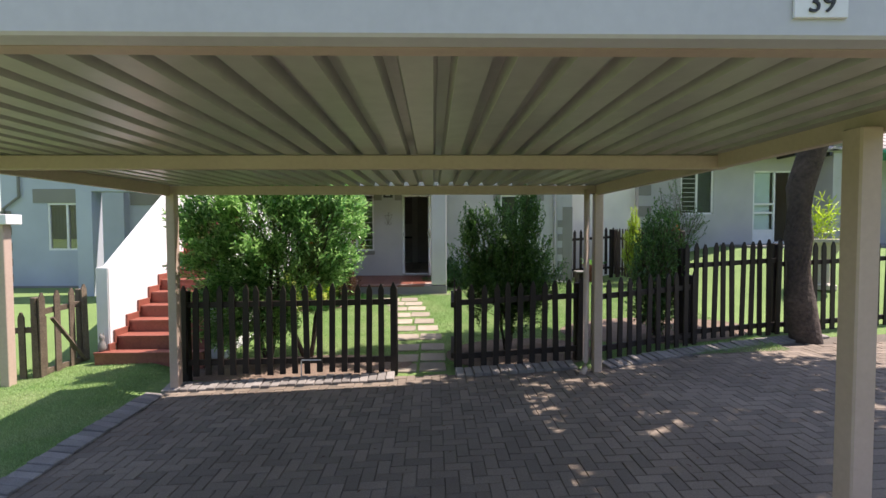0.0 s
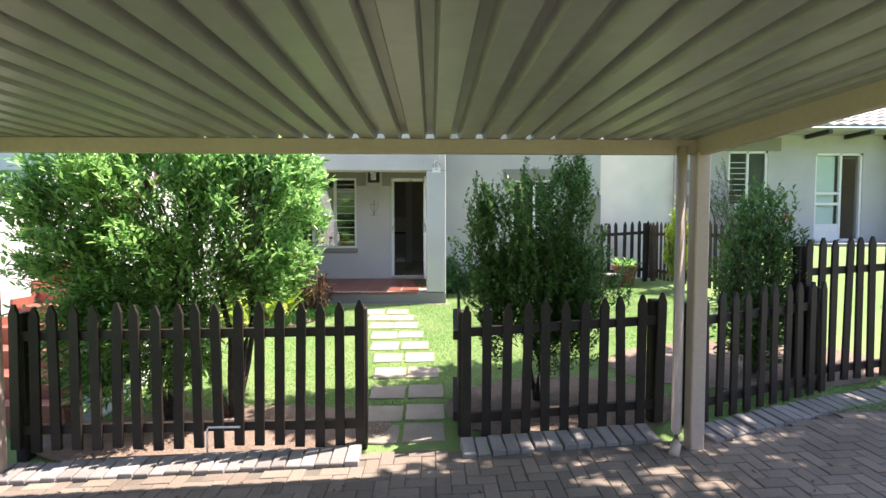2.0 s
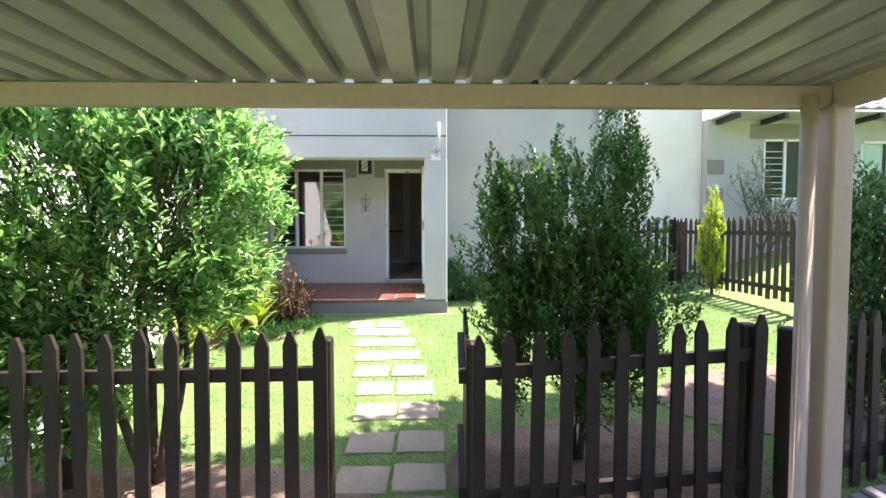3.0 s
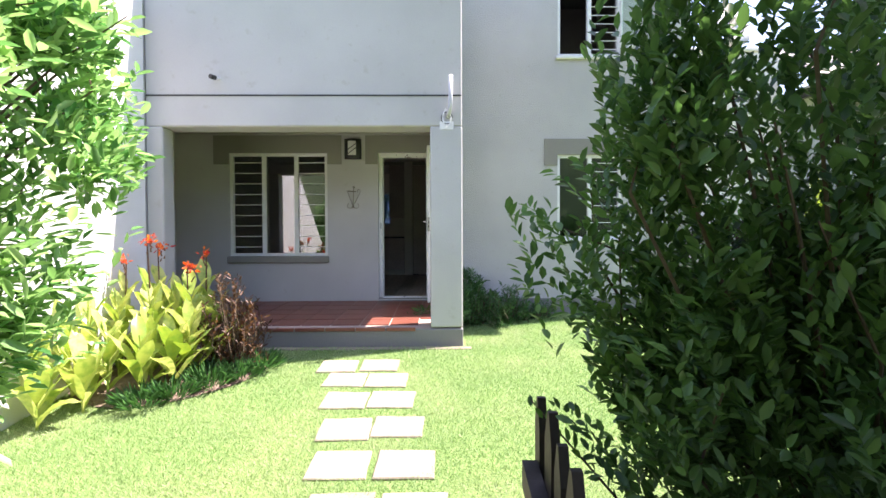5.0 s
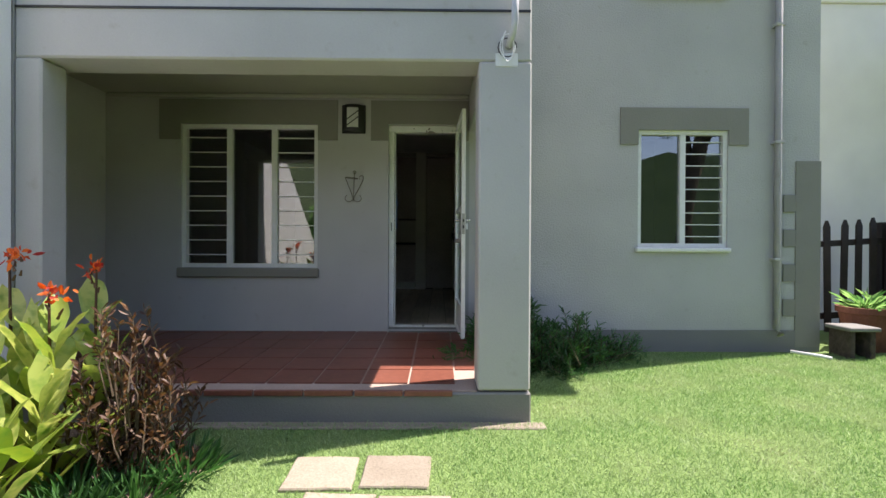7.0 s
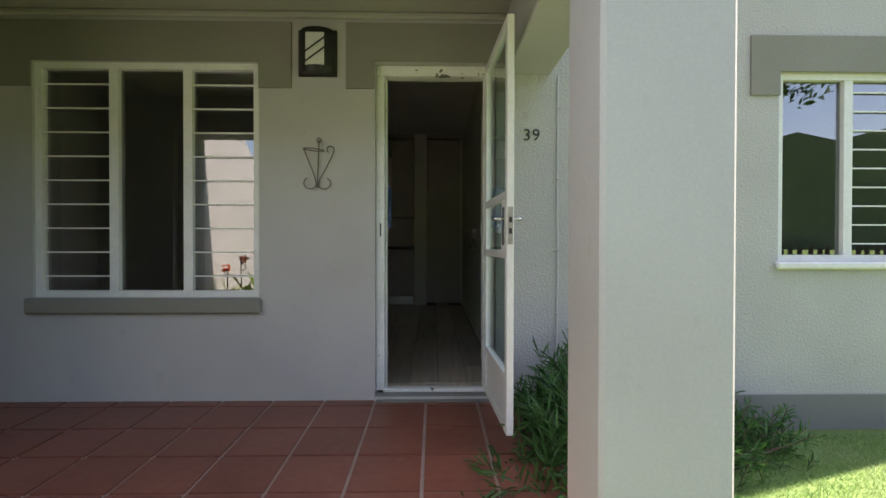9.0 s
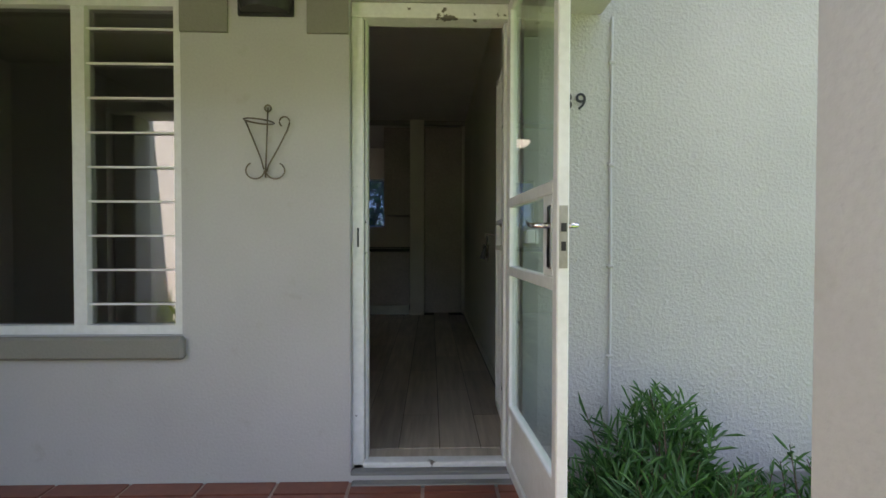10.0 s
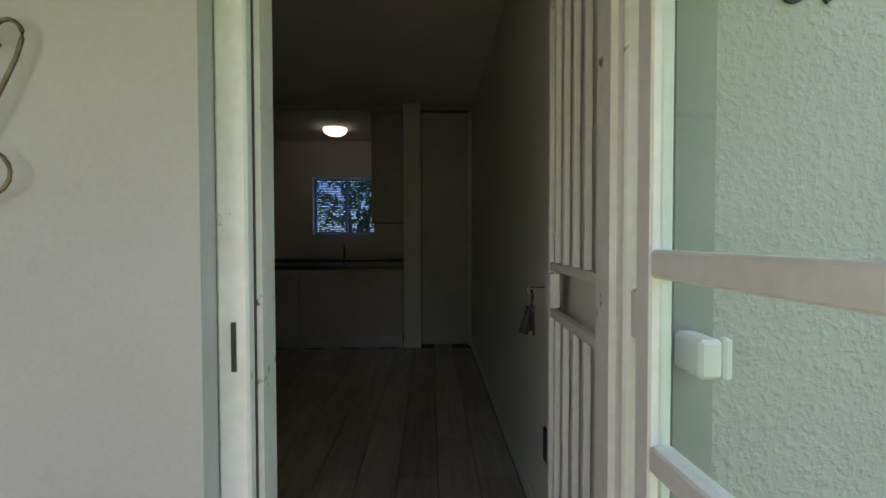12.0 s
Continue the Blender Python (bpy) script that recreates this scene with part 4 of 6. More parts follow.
# ---- planting ----
def unit_rows(a):
    return a / np.maximum(np.linalg.norm(a, axis=1, keepdims=True), 1e-6)


def leaf_mesh(name, pos, along, up, length, width, mat, parent, label=""):
    """Folded leaves: each has a pointed base, a broad middle and a tip."""
    n = len(pos)
    along = unit_rows(along)
    side = unit_rows(np.cross(along, up))
    nor = np.cross(side, along)
    L, W = length[:, None], width[:, None]
    rows = [pos, pos + along * L * 0.35 + side * W * 0.42 + nor * W * 0.12, pos + along * L * 0.72 + side * W * 0.36 + nor * W * 0.06,
            pos + along * L - nor * L * 0.1, pos + along * L * 0.72 - side * W * 0.36 + nor * W * 0.06, pos + along * L * 0.35 - side * W * 0.42 + nor * W * 0.12]
    verts = np.stack(rows, 1).reshape(-1, 3)
    base = np.arange(n)[:, None] * 6
    quads = np.concatenate([base + np.array([[0, 1, 2, 3]]), base + np.array([[0, 3, 4, 5]])], 1).reshape(-1)
    me = bpy.data.meshes.new(name)
    me.vertices.add(n * 6)
    me.vertices.foreach_set("co", verts.astype(np.float32).reshape(-1))
    me.loops.add(len(quads))
    me.loops.foreach_set("vertex_index", quads.astype(np.int32))
    me.polygons.add(n * 2)
    me.polygons.foreach_set("loop_start", np.arange(0, n * 8, 4, dtype=np.int32))
    me.update(calc_edges=True)
    me.validate()
    me.materials.append(mat)
    ob = new(name, me)
    ob.parent = parent
    if label:
        tagged(ob, label)
    return ob


def twiggy(plant, lobes, twigs, per, size, wide, mat, seed, core, up_bias=0.35, twig_len=0.35, shell=0.45, name="crown", rough=1.0, stems=260):
    """Leaves set along many twigs that fan out of the lobes (centre and radii)."""
    r = np.random.default_rng(seed)
    weights = np.array([l[3] * l[4] * l[5] for l in lobes])
    pick = r.choice(len(lobes), twigs, p=weights / weights.sum())
    lob = np.array(lobes)[pick]
    d = unit_rows(r.normal(size=(twigs, 3)))
    rad = (shell ** 3 + (1 - shell ** 3) * r.random(twigs)) ** (1 / 3)
    lump = 1 + rough * (0.14 * np.sin(d[:, 0] * 7 + seed) * np.sin(d[:, 1] * 6 + 1) + 0.12 * np.sin(d[:, 2] * 8 + d[:, 0] * 5))
    tip = lob[:, :3] + d * lob[:, 3:] * (rad * lump)[:, None]
    way = unit_rows(unit_rows(tip - np.array(core)) + np.array([0, 0, up_bias]) + r.normal(scale=0.35, size=(twigs, 3)))
    ln = twig_len * r.uniform(0.6, 1.3, twigs)
    start = tip - way * ln[:, None]
    f = np.tile(np.linspace(0.15, 1.0, per), twigs)
    k = np.repeat(np.arange(twigs), per)
    pos = start[k] + way[k] * (ln[k] * f)[:, None] + np.array([0, 0, -1.0]) * (0.12 * ln[k] * f * f)[:, None]
    out = unit_rows(np.cross(way[k], r.normal(size=(len(k), 3))))
    along = way[k] * 0.75 + out * r.uniform(0.5, 1.0, (len(k), 1))
    up = unit_rows(np.array([0, 0, 1.0]) + r.normal(scale=0.45, size=(len(k), 3)))
    s = r.uniform(0.65, 1.2, len(k))
    leaf_mesh(name, pos, along, up, size * s, wide * s, mat, plant)
    # bare twigs
    sel = range(0, twigs, max(1, twigs // stems))
    bm = bmesh.new()
    for i in sel:
        a, b = Vector(start[i]), Vector(tip[i])
        tube(bm, [a + (Vector(core) - a) * 0.35, a, b - Vector((0, 0, 0.06 * ln[i]))], 0.006, 3, 0.002, cap=False)
    tagged(part("branchwork", bm, M_TWIG, plant), kind="stuff")


def limbs(plant, base, tops, r0, mat, seed, name="trunk"):
    rng = random.Random(seed)
    bm = bmesh.new()
    for t in tops:
        pts = []
        for i in range(7):
            f = i / 6
            p = Vector(base).lerp(Vector(t), f)
            w = 0.07 * math.sin(f * 3.1)
            pts.append(p + Vector((rng.uniform(-w, w), rng.uniform(-w, w), 0)))
        tube(bm, pts, r0, 7, r0 * 0.3)
    part(name, bm, mat, plant, smooth=True)


def clumps(lobes, count, radii, seed, lo=0.72):
    """Many small tufts of foliage over the outside of the larger lobes."""
    r = random.Random(seed)
    weights = [l[3] * l[4] + l[4] * l[5] + l[3] * l[5] for l in lobes]
    out = []
    for l in r.choices(lobes, weights, k=count):
        d = Vector((r.gauss(0, 1), r.gauss(0, 1), r.gauss(0, 1))).normalized() * r.uniform(lo, 1.0)
        k = r.uniform(0.75, 1.3)
        out.append((l[0] + d.x * l[3], l[1] + d.y * l[4], l[2] + d.z * l[5], radii[0] * k, radii[0] * k, radii[1] * k))
    return out


shrub1 = thing("shrub", "tall bright green glossy shrub behind the picket fence", "shrub")
limbs(shrub1, (-0.95, -5.75, -0.5), [(-0.7, -5.6, 1.6), (-1.2, -5.4, 2.0), (-1.7, -5.6, 1.6), (-0.9, -5.2, 1.2)], 0.035, M_BARK, 1)
limbs(shrub1, (-1.5, -5.75, -0.5), [(-2.0, -5.5, 1.7), (-1.3, -5.6, 2.1), (-1.6, -5.3, 2.4)], 0.035, M_BARK, 2, "stem")
MASS = [(-1.9, -6.0, 1.45, 0.55, 0.34, 1.0), (-2.22, -6.05, 1.5, 0.34, 0.26, 0.8), (-1.8, -5.95, 0.25, 0.75, 0.28, 0.5), (-2.05, -6.05, 0.6, 0.5, 0.3, 0.7), (-1.6, -5.8, 1.3, 0.8, 0.45, 1.15), (-0.95, -5.6, 1.35, 0.6, 0.45, 0.95), (-0.7, -5.45, 1.55, 0.5, 0.42, 0.9), (-0.62, -5.2, 1.5, 0.42, 0.36, 0.8), (-1.9, -5.5, 0.7, 0.5, 0.55, 0.8), (-1.2, -5.6, 2.3, 0.75, 0.5, 0.7)]
twiggy(shrub1, clumps(MASS, 120, (0.17, 0.16), 41), 3900, 9, 0.075, 0.029, M_LEAF_BRIGHT, 11, (-1.3, -5.5, 0.6), 0.25, 0.2, 0.2, rough=1.0)
twiggy(shrub1, MASS + [(-1.35, -5.55, 1.0, 0.5, 0.3, 0.9)], 2400, 8, 0.07, 0.027, M_LEAF_BRIGHT, 43, (-1.3, -5.5, 0.6), shell=0.2, name="inner_foliage", stems=120)

shrub2 = thing("shrub", "dark green upright bushy shrub beside the garden gate", "shrub")
limbs(shrub2, (1.82, -5.72, -0.45), [(1.8, -5.65, 1.2), (1.6, -5.6, 1.0), (2.1, -5.6, 1.4)], 0.03, M_BARK, 3)
MASS = [(1.8, -5.68, 0.85, 0.6, 0.36, 0.5), (1.5, -5.74, 1.35, 0.3, 0.2, 0.58), (2.08, -5.6, 1.4, 0.2, 0.26, 0.66), (2.05, -5.68, 0.35, 0.42, 0.28, 0.4), (2.3, -5.55, 0.85, 0.4, 0.34, 0.5), (1.45, -5.64, 0.75, 0.4, 0.34, 0.34), (2.1, -5.5, 0.8, 0.45, 0.34, 0.5), (1.38, -5.62, 0.95, 0.26, 0.18, 0.22), (1.8, -5.7, 1.38, 0.34, 0.2, 0.34)]
twiggy(shrub2, clumps(MASS, 85, (0.1, 0.24), 42, 0.6), 2300, 13, 0.041, 0.02, M_LEAF_DARK, 12, (1.82, -5.65, 0.1), 1.0, 0.22, 0.25, stems=60)
twiggy(shrub2, MASS, 1100, 13, 0.041, 0.02, M_LEAF_DARK, 44, (1.82, -5.65, 0.3), 0.7, 0.26, 0.2, name="inner_foliage", stems=30)

twiggy(shrub2, [(1.1, -5.56, 1.15, 0.16, 0.08, 0.2), (1.4, -5.6, 0.95, 0.2, 0.15, 0.25)], 60, 12, 0.042, 0.022, M_LEAF_DARK, 19, (1.42, -5.6, 0.85), 0.3, 0.28, 0.3, name="foliage", stems=1)
bm = bmesh.new()
for e in ((1.12, -5.56, 1.16),):
    tube(bm, [(1.7, -5.68, 0.6), (1.55, -5.66, 0.35 + 0.3 * e[2]), (1.32, -5.6, 0.12 + 0.82 * e[2]), e], 0.006, 6, 0.002)
part("branch", bm, M_BARK, shrub2, smooth=True)
shrub3 = thing("shrub", "loose dark shrub with a few red leaves by the fence", "shrub")
limbs(shrub3, (4.15, -5.25, -0.35), [(4.1, -5.2, 1.2), (4.3, -5.2, 1.4), (3.95, -5.2, 1.0)], 0.03, M_BARK, 4)
twiggy(shrub3, [(4.15, -5.25, 0.9, 0.42, 0.35, 0.6), (4.2, -5.25, 1.45, 0.28, 0.26, 0.4), (4.1, -5.3, 0.35, 0.4, 0.3, 0.5)], 1000, 9, 0.06, 0.026, M_LEAF_DARK, 13, (4.15, -5.25, 0.2), 0.6, 0.3)
twiggy(shrub3, [(4.5, -5.25, 1.4, 0.1, 0.1, 0.1)], 3, 5, 0.06, 0.026, M_FLOWER, 14, (4.3, -5.25, 0.8), 0.6, 0.2, name="red_leaves")

cyp = thing("conifer", "small lime green columnar conifer", "conifer")
limbs(cyp, (5.77, -0.7, 0.1), [(5.77, -0.7, 1.6)], 0.03, M_BARK, 5)
twiggy(cyp, [(5.77, -0.7, 0.9, 0.25, 0.25, 0.65), (5.77, -0.7, 1.35, 0.17, 0.17, 0.5), (5.77, -0.7, 1.75, 0.085, 0.085, 0.36)], 950, 9, 0.045, 0.014, M_LEAF_LIME, 15, (5.77, -0.7, 0.1), 1.4, 0.16, 0.3)

vine = thing("climbing_plant", "sparse climbing plant against the neighbouring wall", "plant")
limbs(vine, (7.6, 0.6, 0.5), [(7.1, 0.7, 2.6), (7.8, 0.7, 2.5), (8.3, 0.7, 2.0)], 0.02, M_BARK, 6)
twiggy(vine, [(7.3, 0.5, 2.3, 0.4, 0.25, 0.7), (7.9, 0.5, 1.6, 0.5, 0.3, 0.6)], 120, 7, 0.08, 0.03, M_LEAF_DARK, 16, (7.8, 0.6, 1.0), 0.2, 0.4)

tree = thing("tree", "large tree with a thick dark leaning trunk beside the fence", "tree")
bm = bmesh.new()
tube(bm, [(6.22, -5.66, -0.45), (6.17, -5.63, -0.15), (6.1, -5.6, 0.4), (6.05, -5.6, 1.3), (6.06, -5.6, 2.0), (6.2, -5.66, 2.6), (6.4, -5.75, 3.1), (6.8, -6.0, 4.4)], 0.205, 16, 0.15)
for v in bm.verts:
    k = 0.035 * noise.noise(v.co * 2.2) + 0.012 * noise.noise(v.co * 9)
    v.co.x += k
    v.co.y += k * 0.6
part("trunk", bm, M_BARK, tree, smooth=True)
bm = bmesh.new()
for t in ((6.0, -6.6, 5.2), (7.8, -7.2, 5.4), (6.6, -8.6, 5.6), (7.6, -5.4, 5.6)):
    tube(bm, [(6.3, -5.8, 2.9), Vector((6.7, -6.0, 3.8)).lerp(Vector(t), 0.5), t], 0.1, 8, 0.04)
part("limb", bm, M_BARK, tree, smooth=True)
twiggy(tree, [(5.6, -7.0, 5.3, 1.7, 1.4, 1.0), (7.3, -6.2, 5.4, 1.6, 1.0, 1.1), (5.3, -9.0, 5.6, 1.7, 1.6, 0.9), (7.3, -8.6, 5.6, 1.6, 1.6, 0.9), (5.2, -11.2, 5.7, 1.6, 1.4, 0.8), (4.1, -5.5, 5.1, 1.0, 0.7, 0.55)], 2100, 10, 0.17, 0.085, M_LEAF_DARK, 17, (6.6, -6.6, 4.0), 0.1, 0.6, 0.3)


twiggy(tree, [(3.7, -4.75, 5.1, 1.0, 0.75, 0.5), (5.0, -4.6, 5.3, 1.4, 0.85, 0.7), (6.5, -4.7, 5.3, 1.4, 0.95, 0.8), (2.6, -4.95, 5.0, 0.9, 0.5, 0.35)], 1350, 10, 0.17, 0.085, M_LEAF_DARK, 27, (6.4, -5.6, 4.0), 0.1, 0.5, 0.25, name="crown_spray")


def blades(name, base, n, spread, height, width, mat, seed, label, category, lean=0.5, kind=""):
    """A tuft of narrow arching leaves."""
    r = np.random.default_rng(seed)
    pl = thing(name, label, category, kind=kind)
    a = r.uniform(0, 2 * math.pi, n)
    q = np.sqrt(r.random(n))
    pos = np.stack([base[0] + np.cos(a) * q * spread[0], base[1] + np.sin(a) * q * spread[1], np.full(n, base[2])], 1)
    pos[:, 2] += (1 - q) * height * 0.35 * r.random(n)
    d = np.stack([np.cos(a) * lean * (0.3 + q), np.sin(a) * lean * (0.3 + q), np.ones(n)], 1) + r.normal(scale=0.25, size=(n, 3))
    s = r.uniform(0.6, 1.15, n)
    leaf_mesh("leaves", pos, d, unit_rows(r.normal(size=(n, 3)) + np.array([0, 0, 0.2])), height * s, width * s, mat, pl)
    return pl


bushA = thing("rosemary_bush", "dark green needle-leaved bush against the house wall", "bush")
twiggy(bushA, [(1.35, -0.42, 0.24, 0.36, 0.34, 0.3), (1.15, -0.62, 0.18, 0.3, 0.3, 0.24)], 260, 16, 0.07, 0.012, M_SPIKE, 21, (1.3, -0.4, -0.1), 0.5, 0.28, 0.3)
bushB = thing("rosemary_bush", "dark needle-leaved bush at the foot of the house wall", "bush")
twiggy(bushB, [(1.75, -0.4, 0.24, 0.34, 0.3, 0.3), (2.25, -0.3, 0.14, 0.3, 0.22, 0.18), (1.6, -0.75, 0.15, 0.22, 0.2, 0.22)], 280, 16, 0.07, 0.012, M_SPIKE, 22, (1.8, -0.35, -0.1), 0.5, 0.28, 0.3)
creep = thing("creeping_plant", "green creeping succulent spilling over the porch tiles", "plant")
twiggy(creep, [(1.02, -0.5, 0.34, 0.26, 0.4, 0.24), (1.2, -0.25, 0.46, 0.3, 0.2, 0.26), (0.98, -0.95, 0.28, 0.22, 0.4, 0.12), (0.68, -0.98, 0.25, 0.24, 0.28, 0.05), (0.9, -0.3, 0.3, 0.1, 0.2, 0.12)], 430, 11, 0.1, 0.013, M_SPIKE, 23, (1.05, -0.6, 0.1), 0.45, 0.22, 0.2, stems=60)


# cannas
def canna(x, y, h, seed, flower):
    rng = random.Random(seed)
    z = ground_z(x, y)
    pl = thing("canna", "lime green broad-leaved canna with orange-red flowers" if flower else "lime green broad-leaved canna without flowers", "plant", group="cannas in the flower bed")
    bm = bmesh.new()
    tube(bm, [(x, y, z - 0.02), (x + rng.uniform(-0.03, 0.03), y, z + h * 0.6), (x + rng.uniform(-0.05, 0.05), y, z + h)], 0.011, 6, 0.006)
    part("stem", bm, M_CANNA if not flower else M_LEAF_RED, pl)
    n = 10
    top = min(0.68, h * 0.72)
    for i in range(n):
        a = i * 2.4 + rng.uniform(-0.5, 0.5)
        f0 = i / (n - 1)
        L, W = rng.uniform(0.3, 0.5) * (1 - 0.25 * f0), rng.uniform(0.042, 0.068)
        lean = rng.uniform(0.5, 1.0) * (1.0 - 0.55 * f0)
        droop = rng.uniform(0.15, 0.75) * (1.0 - 0.6 * f0)
        d = Vector((math.cos(a), math.sin(a), 0))
        s = Vector((-math.sin(a), math.cos(a), 0))
        bm = bmesh.new()
        rows = []
        for j in range(10):
            f = j / 9
            c = Vector((x, y, z + 0.02 + top * f0)) + d * L * (lean * f + 0.25 * droop * f * f) + Vector((0, 0, L * (1.05 * f - droop * f * f)))
            w = W * (0.12 + 0.9 * math.sin(math.pi * f ** 0.8)) * (1 - f ** 6)
            wav = 0.01 * math.sin(f * 13 + i * 2)
            rows.append([bm.verts.new(c - s * w + Vector((0, 0, w * 0.5 + wav))), bm.verts.new(c - s * w * 0.5 + Vector((0, 0, w * 0.2))), bm.verts.new(c), bm.verts.new(c + s * w * 0.5 + Vector((0, 0, w * 0.2))), bm.verts.new(c + s * w + Vector((0, 0, w * 0.5 - wav)))])
        for r0, r1 in zip(rows, rows[1:]):
            for k in range(4):
                bm.faces.new((r0[k], r0[k + 1], r1[k + 1], r1[k]))
        part("leaf", bm, M_CANNA, pl, smooth=True)
    if flower:
        r = np.random.default_rng(seed)
        m = 26
        pos = np.array([x, y, z + h]) + r.normal(scale=(0.026, 0.022, 0.02), size=(m, 3))
        leaf_mesh("flower", pos, r.normal(size=(m, 3)) + np.array([0, 0, 0.6]), r.normal(size=(m, 3)), r.uniform(0.03, 0.062, m), r.uniform(0.018, 0.034, m), M_FLOWER, pl, "orange-red canna flower")
        bm = bmesh.new()
        for k in range(5):
            q = Vector((x + rng.uniform(-0.02, 0.02), y + rng.uniform(-0.02, 0.02), z + h - 0.03 - 0.025 * k))
            tube(bm, [q, q + Vector((rng.uniform(-0.02, 0.02), 0, 0.03))], 0.008, 5, 0.004)
        tagged(part("buds", bm, M_LEAF_RED, pl, "dark seed buds below the flower"), kind="stuff")


beds = ((-1.76, -2.52, 1.2, 1), (-1.8, -2.26, 1.1, 1), (-1.43, -2.46, 0.94, 1), (-2.06, -2.4, 1.0, 1), (-1.42, -2.2, 1.02, 1), (-1.62, -2.75, 0.62, 0), (-1.36, -2.62, 0.6, 0), (-1.85, -2.95, 0.6, 0), (-1.55, -3.0, 0.5, 0),
        (-2.06, -3.35, 0.6, 0), (-1.28, -2.36, 0.62, 0), (-1.98, -2.62, 0.8, 0), (-1.58, -2.38, 0.8, 0), (-2.08, -3.02, 0.7, 0), (-1.82, -3.25, 0.45, 0), (-2.1, -2.8, 0.75, 0), (-1.72, -2.6, 0.8, 0), (-1.4, -2.82, 0.45, 0), (-1.95, -3.5, 0.4, 0))
for i, (x, y, h, fl) in enumerate(beds):
    canna(x, y, h, 30 + i, fl)
bronze = thing("bronze_shrub", "small bronze-leaved shrub beside the porch step", "shrub")
limbs(bronze, (-1.05, -2.45, -0.05), [(-1.0, -2.45, 0.6), (-1.15, -2.45, 0.65), (-0.9, -2.4, 0.55)], 0.01, M_TWIG, 7)
twiggy(bronze, [(-1.1, -2.45, 0.4, 0.26, 0.22, 0.46), (-0.95, -2.4, 0.22, 0.24, 0.2, 0.34)], 150, 10, 0.055, 0.02, M_LEAF_RED, 24, (-1.05, -2.45, -0.1), 0.9, 0.25, 0.3)
for i, (x, y) in enumerate(((-0.82, -2.42), (-0.92, -2.62), (-1.1, -2.8), (-1.3, -3.0), (-1.2, -2.65), (-1.45, -3.15))):
    blades("grass_tuft", (x, y, ground_z(x, y)), 170, (0.14, 0.12), 0.17, 0.012, M_SPIKE, 50 + i, "green tuft of strappy border grass", "grass tuft", 0.9)

# flower bed soil
bedm = bmesh.new()
ring = []
for i in range(28):
    a = 2 * math.pi * i / 28
    x, y = -1.6 + 0.85 * math.cos(a) * (1 + 0.08 * math.sin(3 * a)), -2.52 + 0.64 * math.sin(a) * (1 + 0.06 * math.cos(4 * a))
    ring.append(bedm.verts.new((x, y, ground_z(x, y) + 0.012)))
c = bedm.verts.new((-1.5, -2.85, ground_z(-1.5, -2.85) + 0.05))
for i in range(28):
    bedm.faces.new((ring[i], ring[(i + 1) % 28], c))
structure(part("flower_bed", bedm, M_EARTH), "bare brown soil of the flower bed", "flower bed")
for nm, (cx, cy, rx, ry) in (("flower_bed", (-1.0, -6.0, 1.5, 0.46)), ("flower_bed", (2.0, -5.75, 1.05, 0.62)), ("flower_bed", (4.3, -4.9, 1.5, 0.75))):
    bm = bmesh.new()
    rows = []
    for j in range(4):
        rows.append([])
        for i in range(24):
            a = 2 * math.pi * i / 24
            x, y = cx + rx * j / 3 * math.cos(a), cy + ry * j / 3 * math.sin(a)
            rows[-1].append(bm.verts.new((x, y, ground_z(x, y) + 0.014 + 0.03 * (1 - j / 3))))
    for j in range(3):
        for i in range(24):
            k = (i + 1) % 24
            if j == 0:
                continue
            bm.faces.new((rows[j][i], rows[j + 1][i], rows[j + 1][k], rows[j][k]))
    bm.faces.new(rows[1])
    structure(part(nm, bm, M_EARTH), "dry brown soil below the fence shrubs", "flower bed")

# pot and stump by the corner
pot = thing("flower_pot", "terracotta pot with a strappy green plant", "pot")
pz = ground_z(5.05, 0.1)
bm = bmesh.new()
lathe(bm, [(0.16, 0.0), (0.2, 0.2), (0.245, 0.4), (0.27, 0.41), (0.27, 0.47), (0.23, 0.47), (0.22, 0.42)], 22, (5.05, 0.1, pz - 0.01))
part("pot", bm, M_CLAY, pot, smooth=False)
r = np.random.default_rng(77)
n = 90
a = r.uniform(0, 6.28, n)
leaf_mesh("leaves", np.tile(np.array([[5.05, 0.1, pz + 0.42]]), (n, 1)) + r.normal(scale=0.04, size=(n, 3)) * np.array([1, 1, 0.2]), np.stack([np.cos(a), np.sin(a), r.uniform(0.2, 1.2, n)], 1), np.tile(np.array([[0.0, 0, 1]]), (n, 1)) + r.normal(scale=0.2, size=(n, 3)), r.uniform(0.2, 0.36, n), np.full(n, 0.02), M_LEAF_BRIGHT, pot)
stand_z = ground_z(4.6, -0.2)
low = thing("plant_stand", "low dark stand with a grey slab top beside the house corner", "stand")
for lx in (4.5, 4.7):
    slab("side_panel", (lx, -0.32, stand_z - 0.02), (lx + 0.05, -0.06, stand_z + 0.27), M_BARK, low, bevel=0.006)
slab("back_panel", (4.551, -0.1, stand_z - 0.02), (4.699, -0.07, stand_z + 0.27), M_BARK, low, bevel=0.004)
slab("top", (4.47, -0.35, stand_z + 0.271), (4.78, -0.04, stand_z + 0.31), M_BASE, low, "grey slab top", bevel=0.008)

